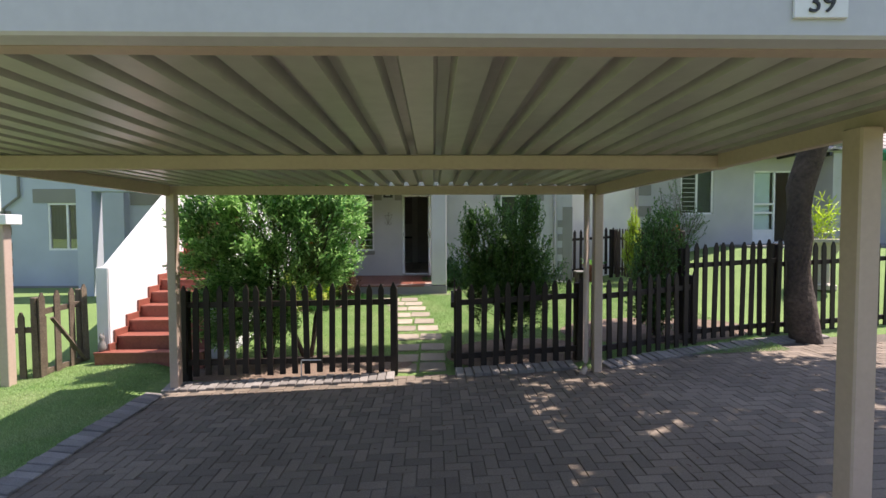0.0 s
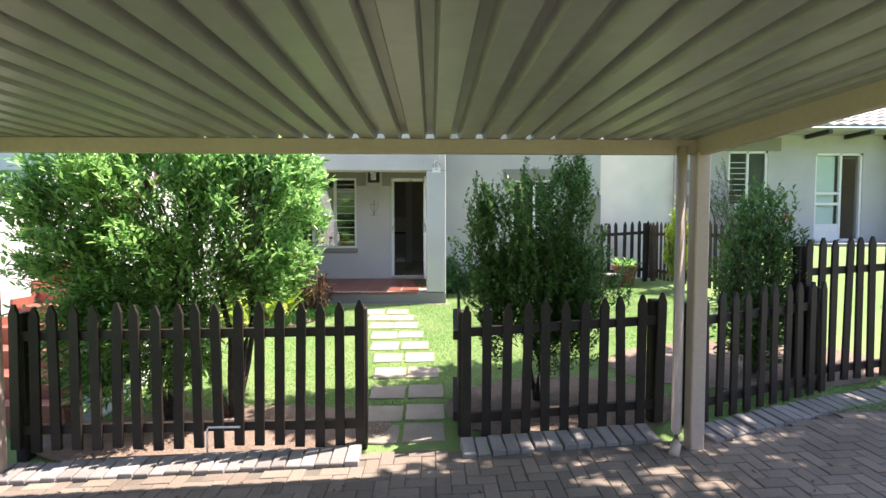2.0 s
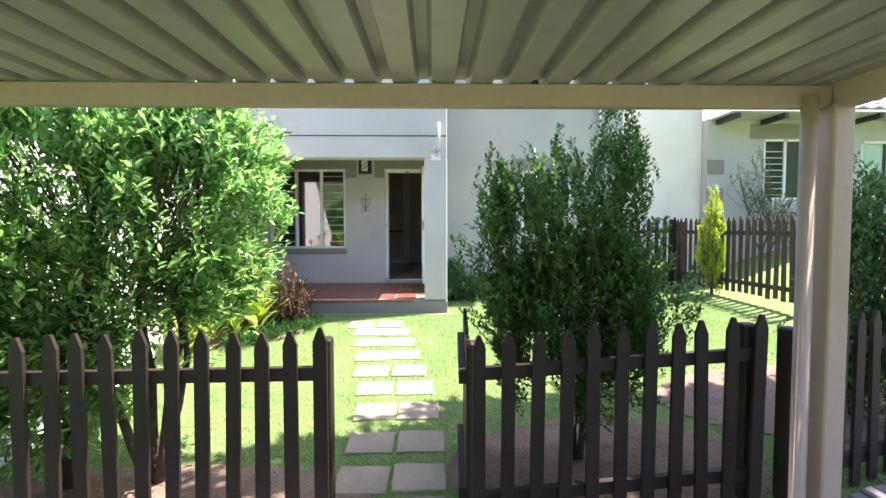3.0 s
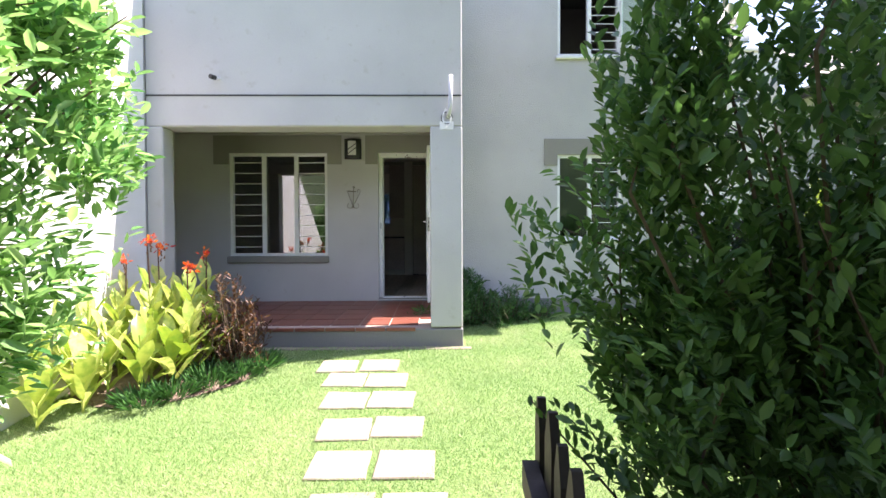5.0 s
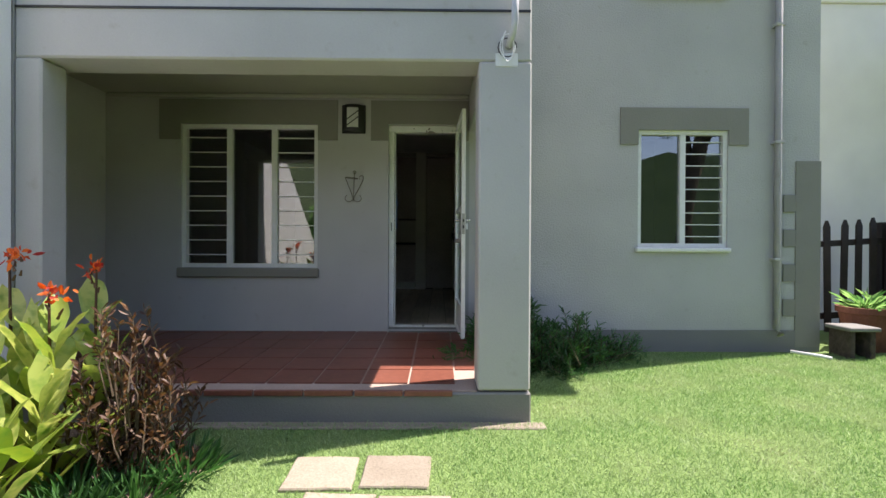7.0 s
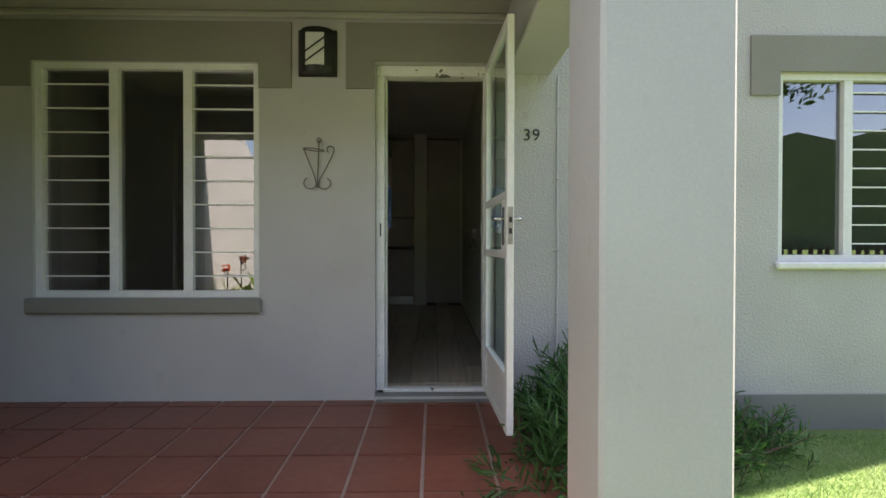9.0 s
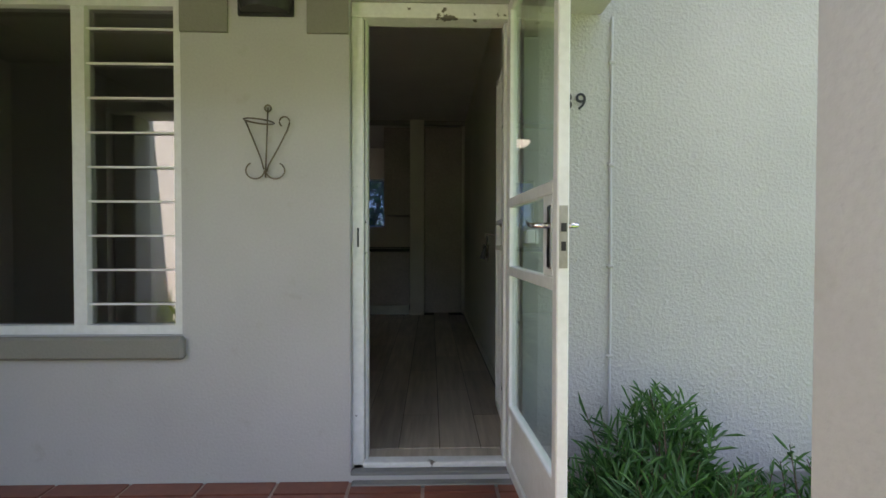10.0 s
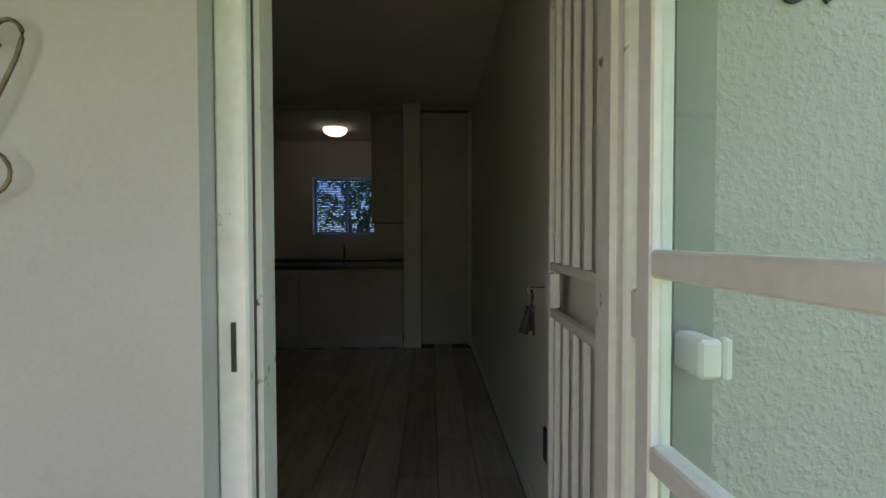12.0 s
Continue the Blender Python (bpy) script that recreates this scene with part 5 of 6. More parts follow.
# ---- path slabs ----
path = thing("garden_path", "pairs of square sandy concrete stepping slabs in the lawn", "path", kind="structure")
rows_y = (-2.4, -2.74, -3.14, -3.57, -4.0, -4.42, -4.87, -5.36, -5.78, -6.14)
rng = random.Random(4)
for i, y in enumerate(rows_y):
    xc = 0.09 + 0.49 * min(1.0, (-y - 2.4) / 2.6) ** 0.75 if y < -2.41 else 0.09
    for s in (-1, 1):
        w, dp_ = 0.178, 0.15
        x = xc + s * 0.187 + rng.uniform(-0.012, 0.012)
        bm = bmesh.new()
        pts = []
        for k in range(12):
            a = 2 * math.pi * (k + 0.5) / 12
            ca, sa = math.cos(a), math.sin(a)
            m_ = max(abs(ca), abs(sa))
            pts.append((ca / m_ * w * rng.uniform(0.95, 1.0), sa / m_ * dp_ * rng.uniform(0.93, 1.0)))
        lo = [bm.verts.new((p, q, -0.05)) for p, q in pts]
        mi = [bm.verts.new((p, q, 0.008)) for p, q in pts]
        hi = [bm.verts.new((p * 0.96, q * 0.96, 0.015)) for p, q in pts]
        bm.faces.new(hi)
        for k in range(12):
            j = (k + 1) % 12
            bm.faces.new((lo[k], lo[j], mi[j], mi[k]))
            bm.faces.new((mi[k], mi[j], hi[j], hi[k]))
        part("slab", bm, M_SLAB, path, at=pose(x, y + rng.uniform(-0.015, 0.015), ground_z(x, y), math.degrees(math.atan(0.09)), 0, rng.uniform(-3, 3)))


# ---- lawn blades ----
def lawn():
    r = np.random.default_rng(3)
    n = 420000
    x = r.uniform(-2.2, 5.6, n)
    y = -6.1 + 6.0 * r.random(n)
    keep = ~((x < 1.12) & (y > -1.87))
    keep &= ~(((x + 1.6) / 0.85) ** 2 + ((y + 2.52) / 0.64) ** 2 < 0.9)
    keep &= ~(((x + 1.0) / 1.5) ** 2 + ((y + 6.0) / 0.46) ** 2 < 0.95)
    keep &= ~(((x - 2.0) / 1.05) ** 2 + ((y + 5.75) / 0.62) ** 2 < 0.95)
    keep &= ~(((x - 4.3) / 1.5) ** 2 + ((y + 4.9) / 0.75) ** 2 < 0.95)
    for i, ry in enumerate(rows_y):
        xc = 0.09 + 0.49 * min(1.0, (-ry - 2.4) / 2.6) ** 0.75 if ry < -2.41 else 0.09
        keep &= ~((np.abs(x - xc) < 0.345) & (np.abs(y - ry) < 0.125) & (np.abs(np.abs(x - xc) - 0.0) > 0.018))
    # the lower lawn beside the carport
    x, y = np.concatenate([x[keep], r.uniform(-5.2, -2.58, 70000)]), np.concatenate([y[keep], r.uniform(-9.0, -5.9, 70000)])
    n = len(x)
    z = np.array([ground_z(float(a), float(b)) for a, b in zip(x, y)])
    h = r.uniform(0.012, 0.03, n)
    a = r.uniform(0, 6.283, n)
    w = r.uniform(0.0016, 0.0034, n)
    lx, ly = r.normal(scale=0.016, size=n), r.normal(scale=0.016, size=n)
    v = np.stack([np.stack([x - np.cos(a) * w, y - np.sin(a) * w, z - 0.002], 1), np.stack([x + np.cos(a) * w, y + np.sin(a) * w, z - 0.002], 1), np.stack([x + lx, y + ly, z + h], 1)], 1).reshape(-1, 3)
    me = bpy.data.meshes.new("grass")
    me.vertices.add(n * 3)
    me.vertices.foreach_set("co", v.astype(np.float32).reshape(-1))
    me.loops.add(n * 3)
    me.loops.foreach_set("vertex_index", np.arange(n * 3, dtype=np.int32))
    me.polygons.add(n)
    me.polygons.foreach_set("loop_start", np.arange(0, n * 3, 3, dtype=np.int32))
    me.update(calc_edges=True)
    me.materials.append(M_GRASS)
    tagged(new("grass", me), "short mown green lawn grass", "grass", kind="stuff")


lawn()


# ---- neighbouring houses ----
def left_house():
    h = thing("house", "blue-grey plastered neighbouring house with a grey plinth", "house")
    win = (-8.95, 0.95, -8.2, 2.15)
    holed_wall("wall", -10.1, -7.05, 0.05, 6.0, -0.2, 0.0, [win], M_BLUEWALL, "", h)
    slab("plinth", (-10.1, -0.215, -0.5), (-7.05, 0.0, 0.05), M_BASE, h)
    slab("pillar", (-7.02, -1.83, -0.7), (-6.68, -1.5, 2.3), M_BLUEWALL, h)
    slab("porch_back", (-7.04, 0.0, -0.5), (-4.05, 0.2, 6.0), M_BLUEWALL, h)
    slab("porch_beam", (-7.02, -1.83, 2.3), (-4.05, -1.5, 4.6), M_BLUEWALL, h)
    slab("porch_shade_band", (-7.0, -0.02, 2.1), (-4.1, -0.001, 2.5), M_BAND, h)
    slab("side", (-10.1, 0.001, -0.5), (-9.9, 6.0, 6.0), M_BLUEWALL, h, bevel=0)
    slab("lintel", (-9.3, -0.215, 2.15), (-8.0, -0.2, 2.5), M_BAND, h)
    slab("roof", (-10.3, -0.4, 6.0), (-4.0, 6.2, 6.15), M_BAND, h)
    for i in range(5):
        slab("quoin", (-10.12, -0.214, 0.15 + i * 0.4), (-9.85, -0.2, 0.35 + i * 0.4), M_BAND, h)
    bm = bmesh.new()
    x0, z0, x1, z1 = win
    for a in ((x0, z0, x1, z0 + 0.05), (x0, z1 - 0.05, x1, z1), (x0, z0 + 0.05, x0 + 0.05, z1 - 0.05), (x1 - 0.05, z0 + 0.05, x1, z1 - 0.05), ((x0 + x1) / 2 + 0.08, z0 + 0.05, (x0 + x1) / 2 + 0.13, z1 - 0.05)):
        box(bm, a[0], -0.19, a[1], a[2], -0.13, a[3])
    w = part("window", bm, M_FRAME, h)
    p = slab("pane", (x0 + 0.04, -0.16, z0 + 0.04), (x1 - 0.04, -0.155, z1 - 0.04), M_GLASS, w, bevel=0)
    p.visible_shadow = False
    verts, faces = [], []
    for i in range(41):
        xx = x0 + 0.02 + (x1 - x0 - 0.04) * i / 40
        yy = -0.08 + 0.02 * math.sin(i * 1.3)
        verts += [(xx, yy, z0 + 0.2), (xx, yy, z1)]
    for i in range(40):
        faces.append((2 * i, 2 * i + 2, 2 * i + 3, 2 * i + 1))
    mesh_of("curtain", verts, faces, M_CURTAIN, w, "white net curtain")
    bm = bmesh.new()
    tube(bm, [(-9.6, -0.26, 4.0), (-9.6, -0.26, 2.3), (-10.0, -0.26, 2.0), (-10.0, -0.26, 0.0)], 0.035, 8)
    part("downpipe", bm, M_BASE, h, smooth=True)


left_house()


def right_house():
    h = thing("house", "single-storey pale grey neighbouring house with a tiled roof", "house")
    y = 1.0
    w1, dr, w3 = (7.85, 1.86, 8.8, 3.14), (9.95, 1.02, 11.1, 3.1), (12.2, 1.9, 13.0, 3.15)
    holed_wall("wall", 6.65, 18.0, -0.2, 3.55, y, y + 0.2, [w1, dr, w3], M_WALL, "", h)
    slab("side_wall", (6.65, y + 0.2, -0.2), (6.85, 8.0, 3.55), M_WALL, h, bevel=0)
    slab("lintel", (7.55, y - 0.015, 3.14), (9.1, y, 3.45), M_BAND, h)
    for i in range(4):
        slab("quoin", (6.64, y - 0.015, 0.6 + i * 0.6), (7.0, y, 0.9 + i * 0.6), M_BAND, h)
    slab("chimney", (11.75, 0.4, 1.0), (12.3, 0.99, 3.75), M_WALL, h, "pale grey plastered pier")
    slab("chimney_cap", (11.65, 0.3, 3.75), (12.4, 1.05, 3.9), M_WALL, h)
    for nm, o, lights in (("window", w1, (0.5,)), ("window", w3, (0.5,)), ("door_frame", dr, (0.55,))):
        bm = bmesh.new()
        x0, z0, x1, z1 = o
        t = 0.05
        es = [x0 + t / 2] + [x0 + (x1 - x0) * f for f in lights] + [x1 - t / 2]
        for e in es:
            box(bm, e - t / 2, y + 0.02, z0, e + t / 2, y + 0.08, z1)
        box(bm, x0, y + 0.02, z1 - t, x1, y + 0.08, z1 + 0.002)
        box(bm, x0, y + 0.02, z0 - 0.002, x1, y + 0.08, z0 + t)
        if nm == "door_frame":
            for zz in (z0 + 0.05, z0 + 0.85, z0 + 1.1):
                box(bm, x0, y + 0.025, zz, es[1], y + 0.07, zz + 0.06)
            box(bm, x0 + 0.05, y + 0.03, z0 + 0.05, es[1], y + 0.06, z0 + 0.4)
        f = part(nm, bm, M_FRAME, h)
        p = slab("pane", (x0 + 0.03, y + 0.045, z0 + 0.03), (es[1] if nm == "door_frame" else x1 - 0.03, y + 0.05, z1 - 0.03), M_CLEAR if nm == "door_frame" else M_GLASS, f, bevel=0)
        p.visible_shadow = False
        if nm == "window":
            for k in range(8):
                zz = z0 + 0.1 + k * 0.13
                slab("bar", (x0, y + 0.03, zz), (es[1], y + 0.04, zz + 0.012), M_FRAME, f, bevel=0)
            verts, faces = [], []
            for i in range(31):
                xx = es[1] + (x1 - es[1]) * i / 30
                yy = y + 0.12 + 0.02 * math.sin(i * 1.4)
                verts += [(xx, yy, z0), (xx, yy, z1)]
            for i in range(30):
                faces.append((2 * i, 2 * i + 2, 2 * i + 3, 2 * i + 1))
            mesh_of("curtain", verts, faces, M_CURTAIN, f, "pale hanging curtain")
    slab("door_curtain", (9.98, y + 0.1, 1.05), (10.5, y + 0.12, 3.05), M_CURTAIN, h, "pale curtain behind the glazed door", bevel=0)
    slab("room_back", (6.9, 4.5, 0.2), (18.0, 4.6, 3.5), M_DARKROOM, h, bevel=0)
    slab("room_floor", (6.9, 1.2, 0.9), (18.0, 4.5, 1.0), M_FLOOR_IN, h, bevel=0)
    slab("eave_soffit", (6.72, 0.35, 3.52), (18.2, 8.0, 3.56), M_SOFFIT, h, bevel=0)
    for i in range(12):
        slab("rafter_end", (6.8 + i * 0.95, 0.3, 3.42), (6.88 + i * 0.95, 0.98, 3.515), M_BLACK, h, bevel=0)
    # courses of roof tiles
    verts, faces = [], []
    for c in range(12):
        for k in range(40):
            x0 = 6.72 + k * 0.3
            y0, z0 = 0.25 + c * 0.3, 3.6 + c * 0.15
            i = len(verts)
            verts += [(x0, y0, z0 + 0.0), (x0 + 0.15, y0, z0 + 0.045), (x0 + 0.29, y0, z0), (x0, y0 + 0.34, z0 + 0.13), (x0 + 0.15, y0 + 0.34, z0 + 0.175), (x0 + 0.29, y0 + 0.34, z0 + 0.13),
                      (x0, y0, z0 - 0.04), (x0 + 0.15, y0, z0 + 0.0), (x0 + 0.29, y0, z0 - 0.04)]
            faces += [(i, i + 1, i + 4, i + 3), (i + 1, i + 2, i + 5, i + 4), (i + 6, i + 7, i + 1, i), (i + 7, i + 8, i + 2, i + 1)]
    tagged(mesh_of("roof_tiles", verts, faces, M_ROOFT, h, "sandy concrete roof tiles"), kind="stuff")
    bm = bmesh.new()
    va = [bm.verts.new(p) for p in ((6.72, 0.3, 3.57), (18.3, 0.3, 3.57), (18.3, 3.9, 5.35), (6.72, 3.9, 5.35))]
    bm.faces.new(va)
    part("roof_deck", bm, M_BAND, h)
    slab("awning", (12.35, -0.4, 3.38), (16.0, 0.98, 3.46), M_GREEN, h, "green painted awning", at=Matrix.Identity(4))
    slab("veranda", (9.0, -0.6, 0.5), (18.0, 0.99, 1.0), M_BASE, h)


right_house()
cream = thing("house", "cream plastered neighbouring house wall with a plain parapet", "house")
slab("wall", (4.46, 1.2, -0.2), (6.648, 1.45, 4.3), M_CREAM, cream, bevel=0.01, at=pose(0, 0, 0))
slab("parapet_cap", (4.46, 1.17, 4.3), (6.66, 1.48, 4.36), M_CREAM, cream, bevel=0.01)
dish = thing("satellite_dish", "grey round satellite dish on the parapet", "satellite dish")
bm = bmesh.new()
lathe(bm, [(0.02, 0.0), (0.2, 0.03), (0.36, 0.1), (0.365, 0.105), (0.2, 0.045)], 24)
part("dish", bm, M_FASCIA, dish, at=pose(5.85, 1.35, 4.72, 75, 0, 15), smooth=True)
bm = bmesh.new()
tube(bm, [(5.85, 1.37, 4.36), (5.85, 1.4, 4.71)], 0.025, 8)
part("mast", bm, M_STEELB, dish)

# urn on the neighbour's side
urn = thing("garden_urn", "cast stone garden urn with a green plant", "urn")
uz = ground_z(8.3, -3.4)
bm = bmesh.new()
lathe(bm, [(0.22, 0.0), (0.22, 0.08), (0.12, 0.12), (0.1, 0.5), (0.16, 0.62), (0.3, 0.85), (0.36, 0.9), (0.36, 0.96), (0.3, 0.96)], 20, (8.3, -3.4, uz - 0.02))
part("bowl", bm, M_STONEURN, urn)
r = np.random.default_rng(78)
n = 220
leaf_mesh("leaves", np.array([8.3, -3.4, uz + 1.0]) + r.normal(scale=(0.14, 0.14, 0.2), size=(n, 3)) + np.array([0, 0, 0.2]), r.normal(size=(n, 3)) + np.array([0, 0, 1.0]), r.normal(size=(n, 3)), r.uniform(0.12, 0.26, n), np.full(n, 0.02), M_LEAF_LIME, urn)

# pale post on the lower lawn
pp = thing("gate_post", "pale painted square post with a white cap", "post")
slab("post", (-4.44, -6.56, -0.75), (-4.33, -6.45, 1.5), M_CARPORT, pp, bevel=0.006)
slab("cap", (-4.6, -6.62, 1.5), (-4.24, -6.4, 1.62), M_PLASTIC, pp, bevel=0.006)

# trees behind the kitchen and wooded hills behind the walker
rear = thing("tree", "leafy garden tree seen through the kitchen window", "tree")
limbs(rear, (-1.6, 10.5, -0.2), [(-1.6, 10.5, 3.0), (-0.8, 10.4, 3.5)], 0.09, M_BARK, 9)
twiggy(rear, [(-1.9, 10.5, 3.0, 1.6, 0.8, 1.4), (-0.3, 10.7, 3.2, 1.3, 0.8, 1.5), (-1.2, 11.0, 1.2, 2.2, 0.6, 1.1)], 700, 10, 0.13, 0.06, M_LEAF_DARK, 18, (-1.2, 10.6, 2.0), 0.1, 0.5, 0.2)
verts, faces = [], []
for j in range(2):
    for i in range(61):
        a = math.pi * (1.0 + i / 60)
        hgt = 0 if j == 0 else 34 + 16 * noise.noise(Vector((i * 0.17, 3.1, 0))) + 6 * noise.noise(Vector((i * 0.6, 9.1, 0)))
        verts.append((180 * math.cos(a), 180 * math.sin(a) * 1.0, -2 + hgt))
for i in range(60):
    faces.append((i, i + 1, 62 + i, 61 + i))
structure(mesh_of("backdrop", verts, faces, surface("wooded_hill", (0.08, 0.11, 0.06), (0.16, 0.19, 0.11), 1.0, 0.25, 0.04, 0.0)), "wooded green hills in the distance", "hills")

# small things
cat = bmesh.new()
lathe(cat, [(0.04, 0.0), (0.055, 0.04), (0.042, 0.11), (0.026, 0.15), (0.035, 0.18), (0.03, 0.215), (0.01, 0.235)], 12, (-3.742, -5.81, -0.222))
for e in (-1, 1):
    tube(cat, [(-3.742 + e * 0.017, -5.81, -0.01), (-3.742 + e * 0.022, -5.81, 0.035)], 0.01, 5, 0.003)
tagged(part("cat_figurine", cat, M_BASE, smooth=True), "small grey stone cat figurine on the stair", "figurine")
hose = thing("plastic_pipe", "short white plastic pipe lying on the lawn edge", "pipe")
bm = bmesh.new()
hz = ground_z(4.1, -0.25)
tube(bm, [(4.0, -0.2, hz + 0.05), (4.2, -0.33, hz + 0.035), (4.28, -0.36, hz + 0.02)], 0.016, 8)
part("pipe", bm, M_PLASTIC, hose, smooth=True)
stand = thing("garden_tap_pipe", "thin white bent water pipe beside the picket fence", "pipe")
bm = bmesh.new()
tube(bm, [(-0.87, -6.42, -0.4), (-0.87, -6.42, -0.22), (-0.86, -6.42, -0.2), (-0.62, -6.42, -0.2)], 0.008, 6)
part("pipe", bm, M_PLASTIC, stand, smooth=True)
seat = thing("garden_chair", "black plastic garden chair on the neighbouring veranda", "chair")
slab("seat", (12.2, 0.1, 1.42), (12.7, 0.55, 1.46), M_BLACK, seat, bevel=0.015)
slab("backrest", (12.2, 0.52, 1.47), (12.7, 0.56, 1.9), M_BLACK, seat, bevel=0.015)
for lx in (12.22, 12.64):
    for ly in (0.12, 0.5):
        slab("leg", (lx, ly, 1.001), (lx + 0.04, ly + 0.04, 1.419), M_BLACK, seat)
    slab("armrest", (lx, 0.1, 1.62), (lx + 0.05, 0.515, 1.65), M_BLACK, seat)
# fallen leaves and litter on the paving and bed
r = np.random.default_rng(91)
n = 260
px_, py_ = r.uniform(-2.4, 7.0, n), -6.75 - np.abs(r.normal(scale=1.0, size=n))
pos = np.stack([px_, py_, np.array([paving_z(float(v)) + 0.006 for v in px_])], 1)
lit = leaf_mesh("fallen_leaves", pos, r.normal(size=(n, 3)) * np.array([1, 1, 0.08]), np.tile(np.array([[0.0, 0.0, 1.0]]), (n, 1)) + r.normal(scale=0.15, size=(n, 3)), r.uniform(0.025, 0.05, n), r.uniform(0.01, 0.02, n), M_LEAF_RED, None)
tagged(lit, "dry brown leaves scattered over the paving", "leaves", kind="stuff")

# ---- floor pieces ----
bm = bmesh.new()
box(bm, -2.905, -1.82, 0.186, 0.742, -0.003, 0.198)
box(bm, 0.742, -1.548, 0.186, 1.07, -0.003, 0.198)
for v in bm.verts:
    v.co.z += 0.045 * (v.co.y + 1.83) / 1.83
pfloor = structure(part("floor_porch", bm, M_GROUT), "terracotta tiled porch floor with pale grout", "floor")
tme = bpy.data.meshes.new("tile")
bm = bmesh.new()
box(bm, -0.151, -0.151, 0.0, 0.151, 0.151, 0.008)
bm.normal_update()
bm.to_mesh(tme)
bm.free()
tme.materials.append(M_TILE)
rng = random.Random(9)
for i in range(13):
    for j in range(6):
        x, y = -0.025 + 0.159 - 0.318 * 9 + 0.318 * i + 0.0, -0.103 - 0.159 - 0.318 * j
        if x > 0.6 and y < -1.5 or x < -2.8 or y < -1.8 or x > 1.0:
            continue
        ob = new("tile", tme)
        ob.parent = pfloor
        ob.matrix_basis = pose(x, y, 0.198 + 0.045 * (y + 1.83) / 1.83 + rng.uniform(0, 0.0012), 1.41 + rng.uniform(-0.15, 0.15), rng.uniform(-0.15, 0.15), 0)
for i in range(13):
    x = -0.025 + 0.159 - 0.318 * 9 + 0.318 * i
    if -2.8 < x < 1.0:
        slab("tile", (x - 0.151, -0.099, 0.238), (x + 0.151, -0.006, 0.25), M_TILE, pfloor, bevel=0)
for i in range(12):
    x = -2.75 + 0.318 * i
    if x < 0.6:
        slab("edge_tile", (x - 0.153, -1.85, 0.17), (x + 0.153, -1.822, 0.206), M_TILE, pfloor, bevel=0.004)
# plank-look tiles in the hall
ifl = bpy.data.objects["floor"]
for i in range(16):
    for j in range(5):
        x0, y0 = -2.482 + i * 0.2 * 1.02, 0.2 + j * 0.92 - (0.46 if i % 2 else 0)
        slab("tile", (x0 + 0.001, max(0.226, y0), 0.288), (min(0.784, x0 + 0.2005), y0 + 0.917, 0.293), M_FLOOR_IN, ifl, bevel=0) if y0 + 0.9 > 0.2 and x0 < 0.75 else None


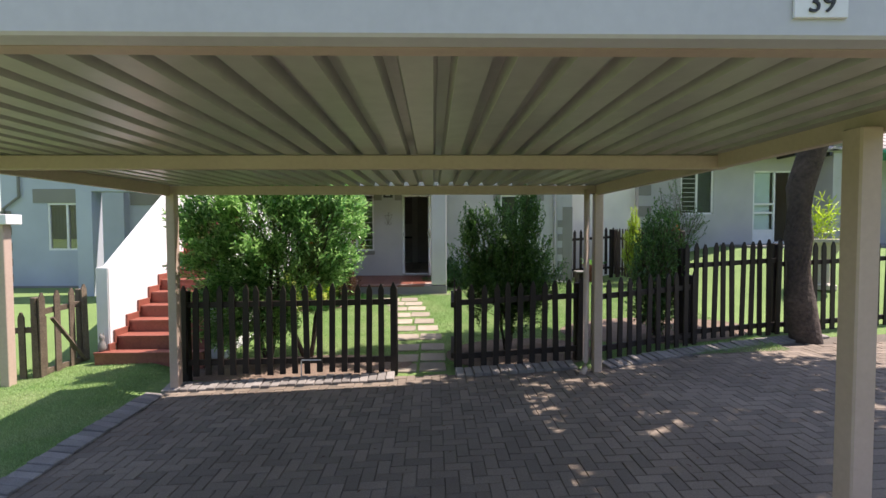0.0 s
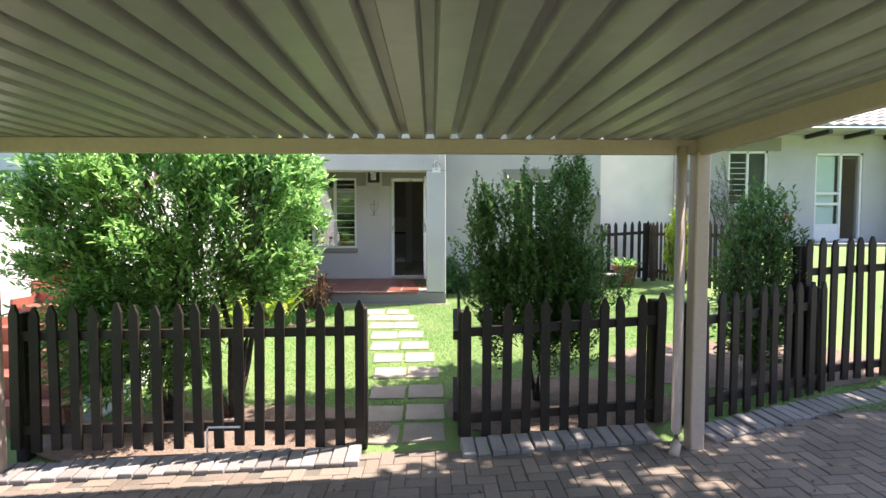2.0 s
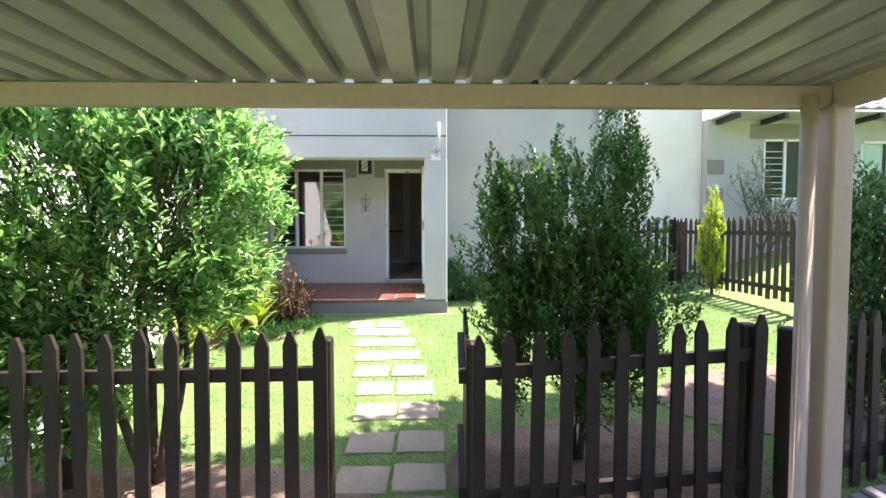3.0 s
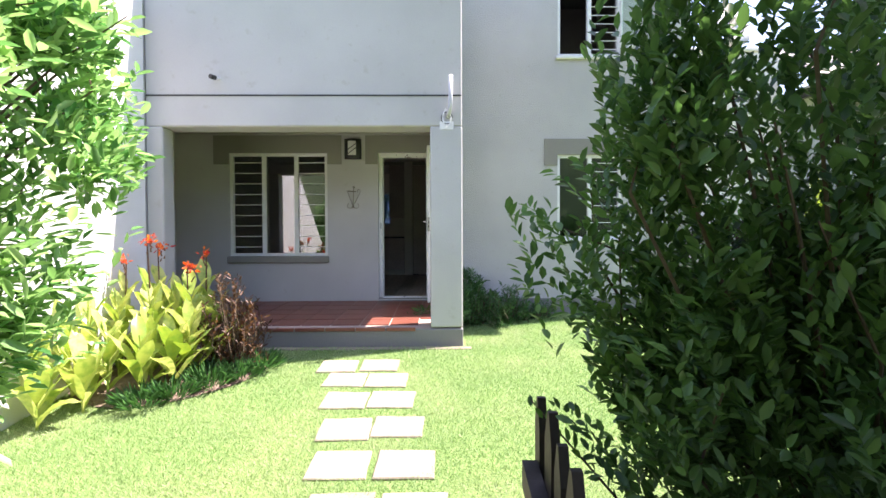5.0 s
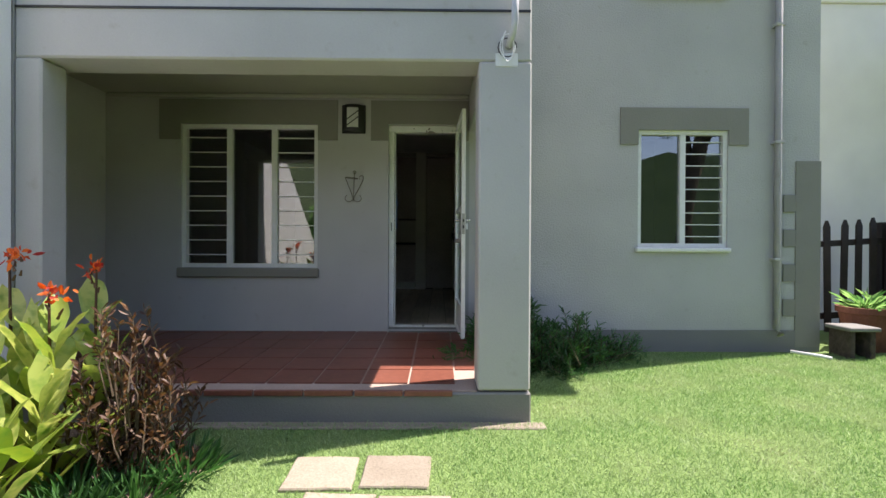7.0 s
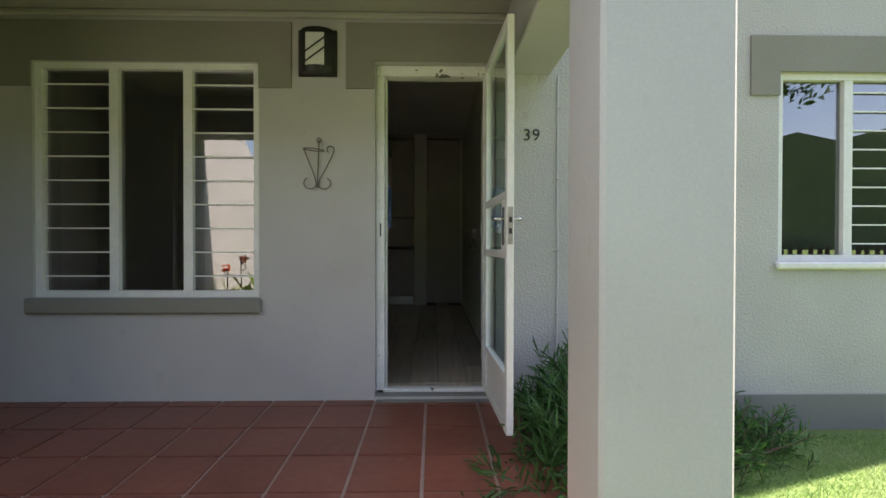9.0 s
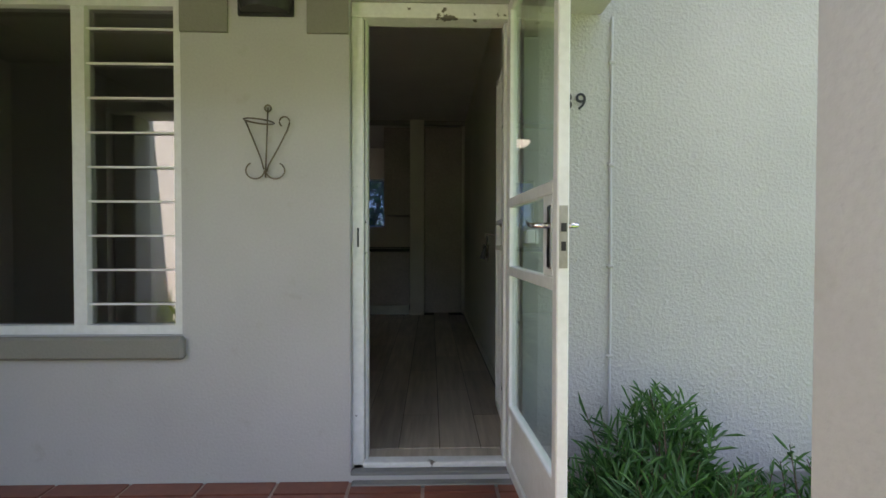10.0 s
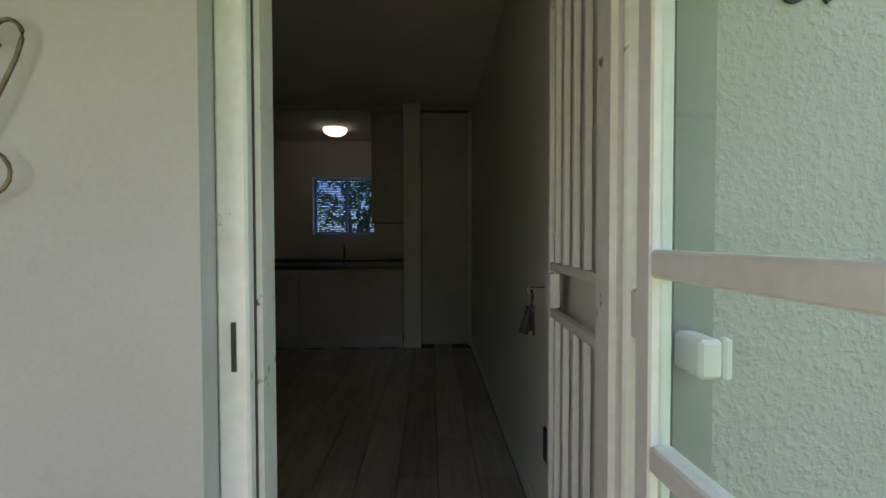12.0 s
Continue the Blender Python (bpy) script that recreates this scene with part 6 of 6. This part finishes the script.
# herringbone paving
def paving():
    s, g = 0.1035, 0.0028
    bed = []
    xs = [-2.45 + 0.4 * i for i in range(29)]
    verts, faces = [], []
    for x in xs:
        for y in (-15.5, -6.42):
            verts.append((x, y if y < -10 else (y if x < 2.9 else y + min(1.2, (x - 2.9) * 0.35)), paving_z(x) - 0.012))
    for i in range(len(xs) - 1):
        faces.append((2 * i, 2 * i + 2, 2 * i + 3, 2 * i + 1))
    pav = structure(mesh_of("pavement", verts, faces, M_SAND), "grey herringbone brick paving under the carport", "pavement")
    r = random.Random(6)
    near, far_v, far_f = [], [], []
    shared = {}
    for turn in (0, 1):
        bm = bmesh.new()
        hx, hy = (s - g, s / 2 - g) if turn == 0 else (s / 2 - g, s - g)
        box(bm, -hx, -hy, -0.03, hx, hy, 0.0)
        top = [e for e in bm.edges if e.verts[0].co.z > -0.01 and e.verts[1].co.z > -0.01]
        bmesh.ops.bevel(bm, geom=top, offset=0.004, segments=1, affect="EDGES")
        me = bpy.data.meshes.new("paver")
        bm.normal_update()
        bm.to_mesh(me)
        me.materials.append(M_KERBP)
        shared[turn] = me
        bm.free()
    count = 0
    for i in range(0, 112):
        for j in range(0, 92):
            c = (i - j) % 4
            if c not in (0, 3):
                continue
            x0, y0 = -2.45 + i * s, -15.4 + j * s
            cx, cy = (x0 + s, y0 + s / 2) if c == 0 else (x0 + s / 2, y0 + s)
            lim = -6.63 if cx < 0.4 else (-6.58 if cx < 2.9 else -6.5 + min(1.1, (cx - 2.9) * 0.3))
            if 0.3 < cx < 1.06:
                lim = -6.4
            if cy > lim or cy < -13.2 or cx < -2.5 + max(0, 0) or cx > 8.6:
                continue
            z = paving_z(cx) + r.uniform(-0.002, 0.003)
            if -1.3 < cx < 2.6 and cy > -8.6 and count < 300:
                ob = new("paver", shared[0 if c == 0 else 1])
                ob.parent = pav
                ob.matrix_basis = pose(cx, cy, z, r.uniform(-0.5, 0.5), r.uniform(-0.5, 0.5) - 2.1, r.uniform(-0.5, 0.5))
                count += 1
            else:
                hx, hy = (s - g, s / 2 - g) if c == 0 else (s / 2 - g, s - g)
                k = len(far_v)
                b_ = 0.004
                for zz, e in ((-0.02, 0), (-0.004, 0), (0, b_)):
                    for sx, sy in ((-1, -1), (1, -1), (1, 1), (-1, 1)):
                        px = cx + sx * (hx - e)
                        far_v.append((px, cy + sy * (hy - e), paving_z(px) + z - paving_z(cx) + zz))
                for q in (0, 4):
                    for m_ in range(4):
                        n_ = (m_ + 1) % 4
                        far_f.append((k + q + m_, k + q + n_, k + q + 4 + n_, k + q + 4 + m_))
                far_f.append((k + 8, k + 9, k + 10, k + 11))
    tagged(mesh_of("pavers", far_v, far_f, M_PAVER, pav, "grey herringbone paving bricks"), kind="stuff")


M_KERBP = surface("grey_concrete_paver_single", (0.145, 0.115, 0.085), (0.25, 0.205, 0.16), 0.9, 90, 1.1, 0.5, vary="piece")
paving()
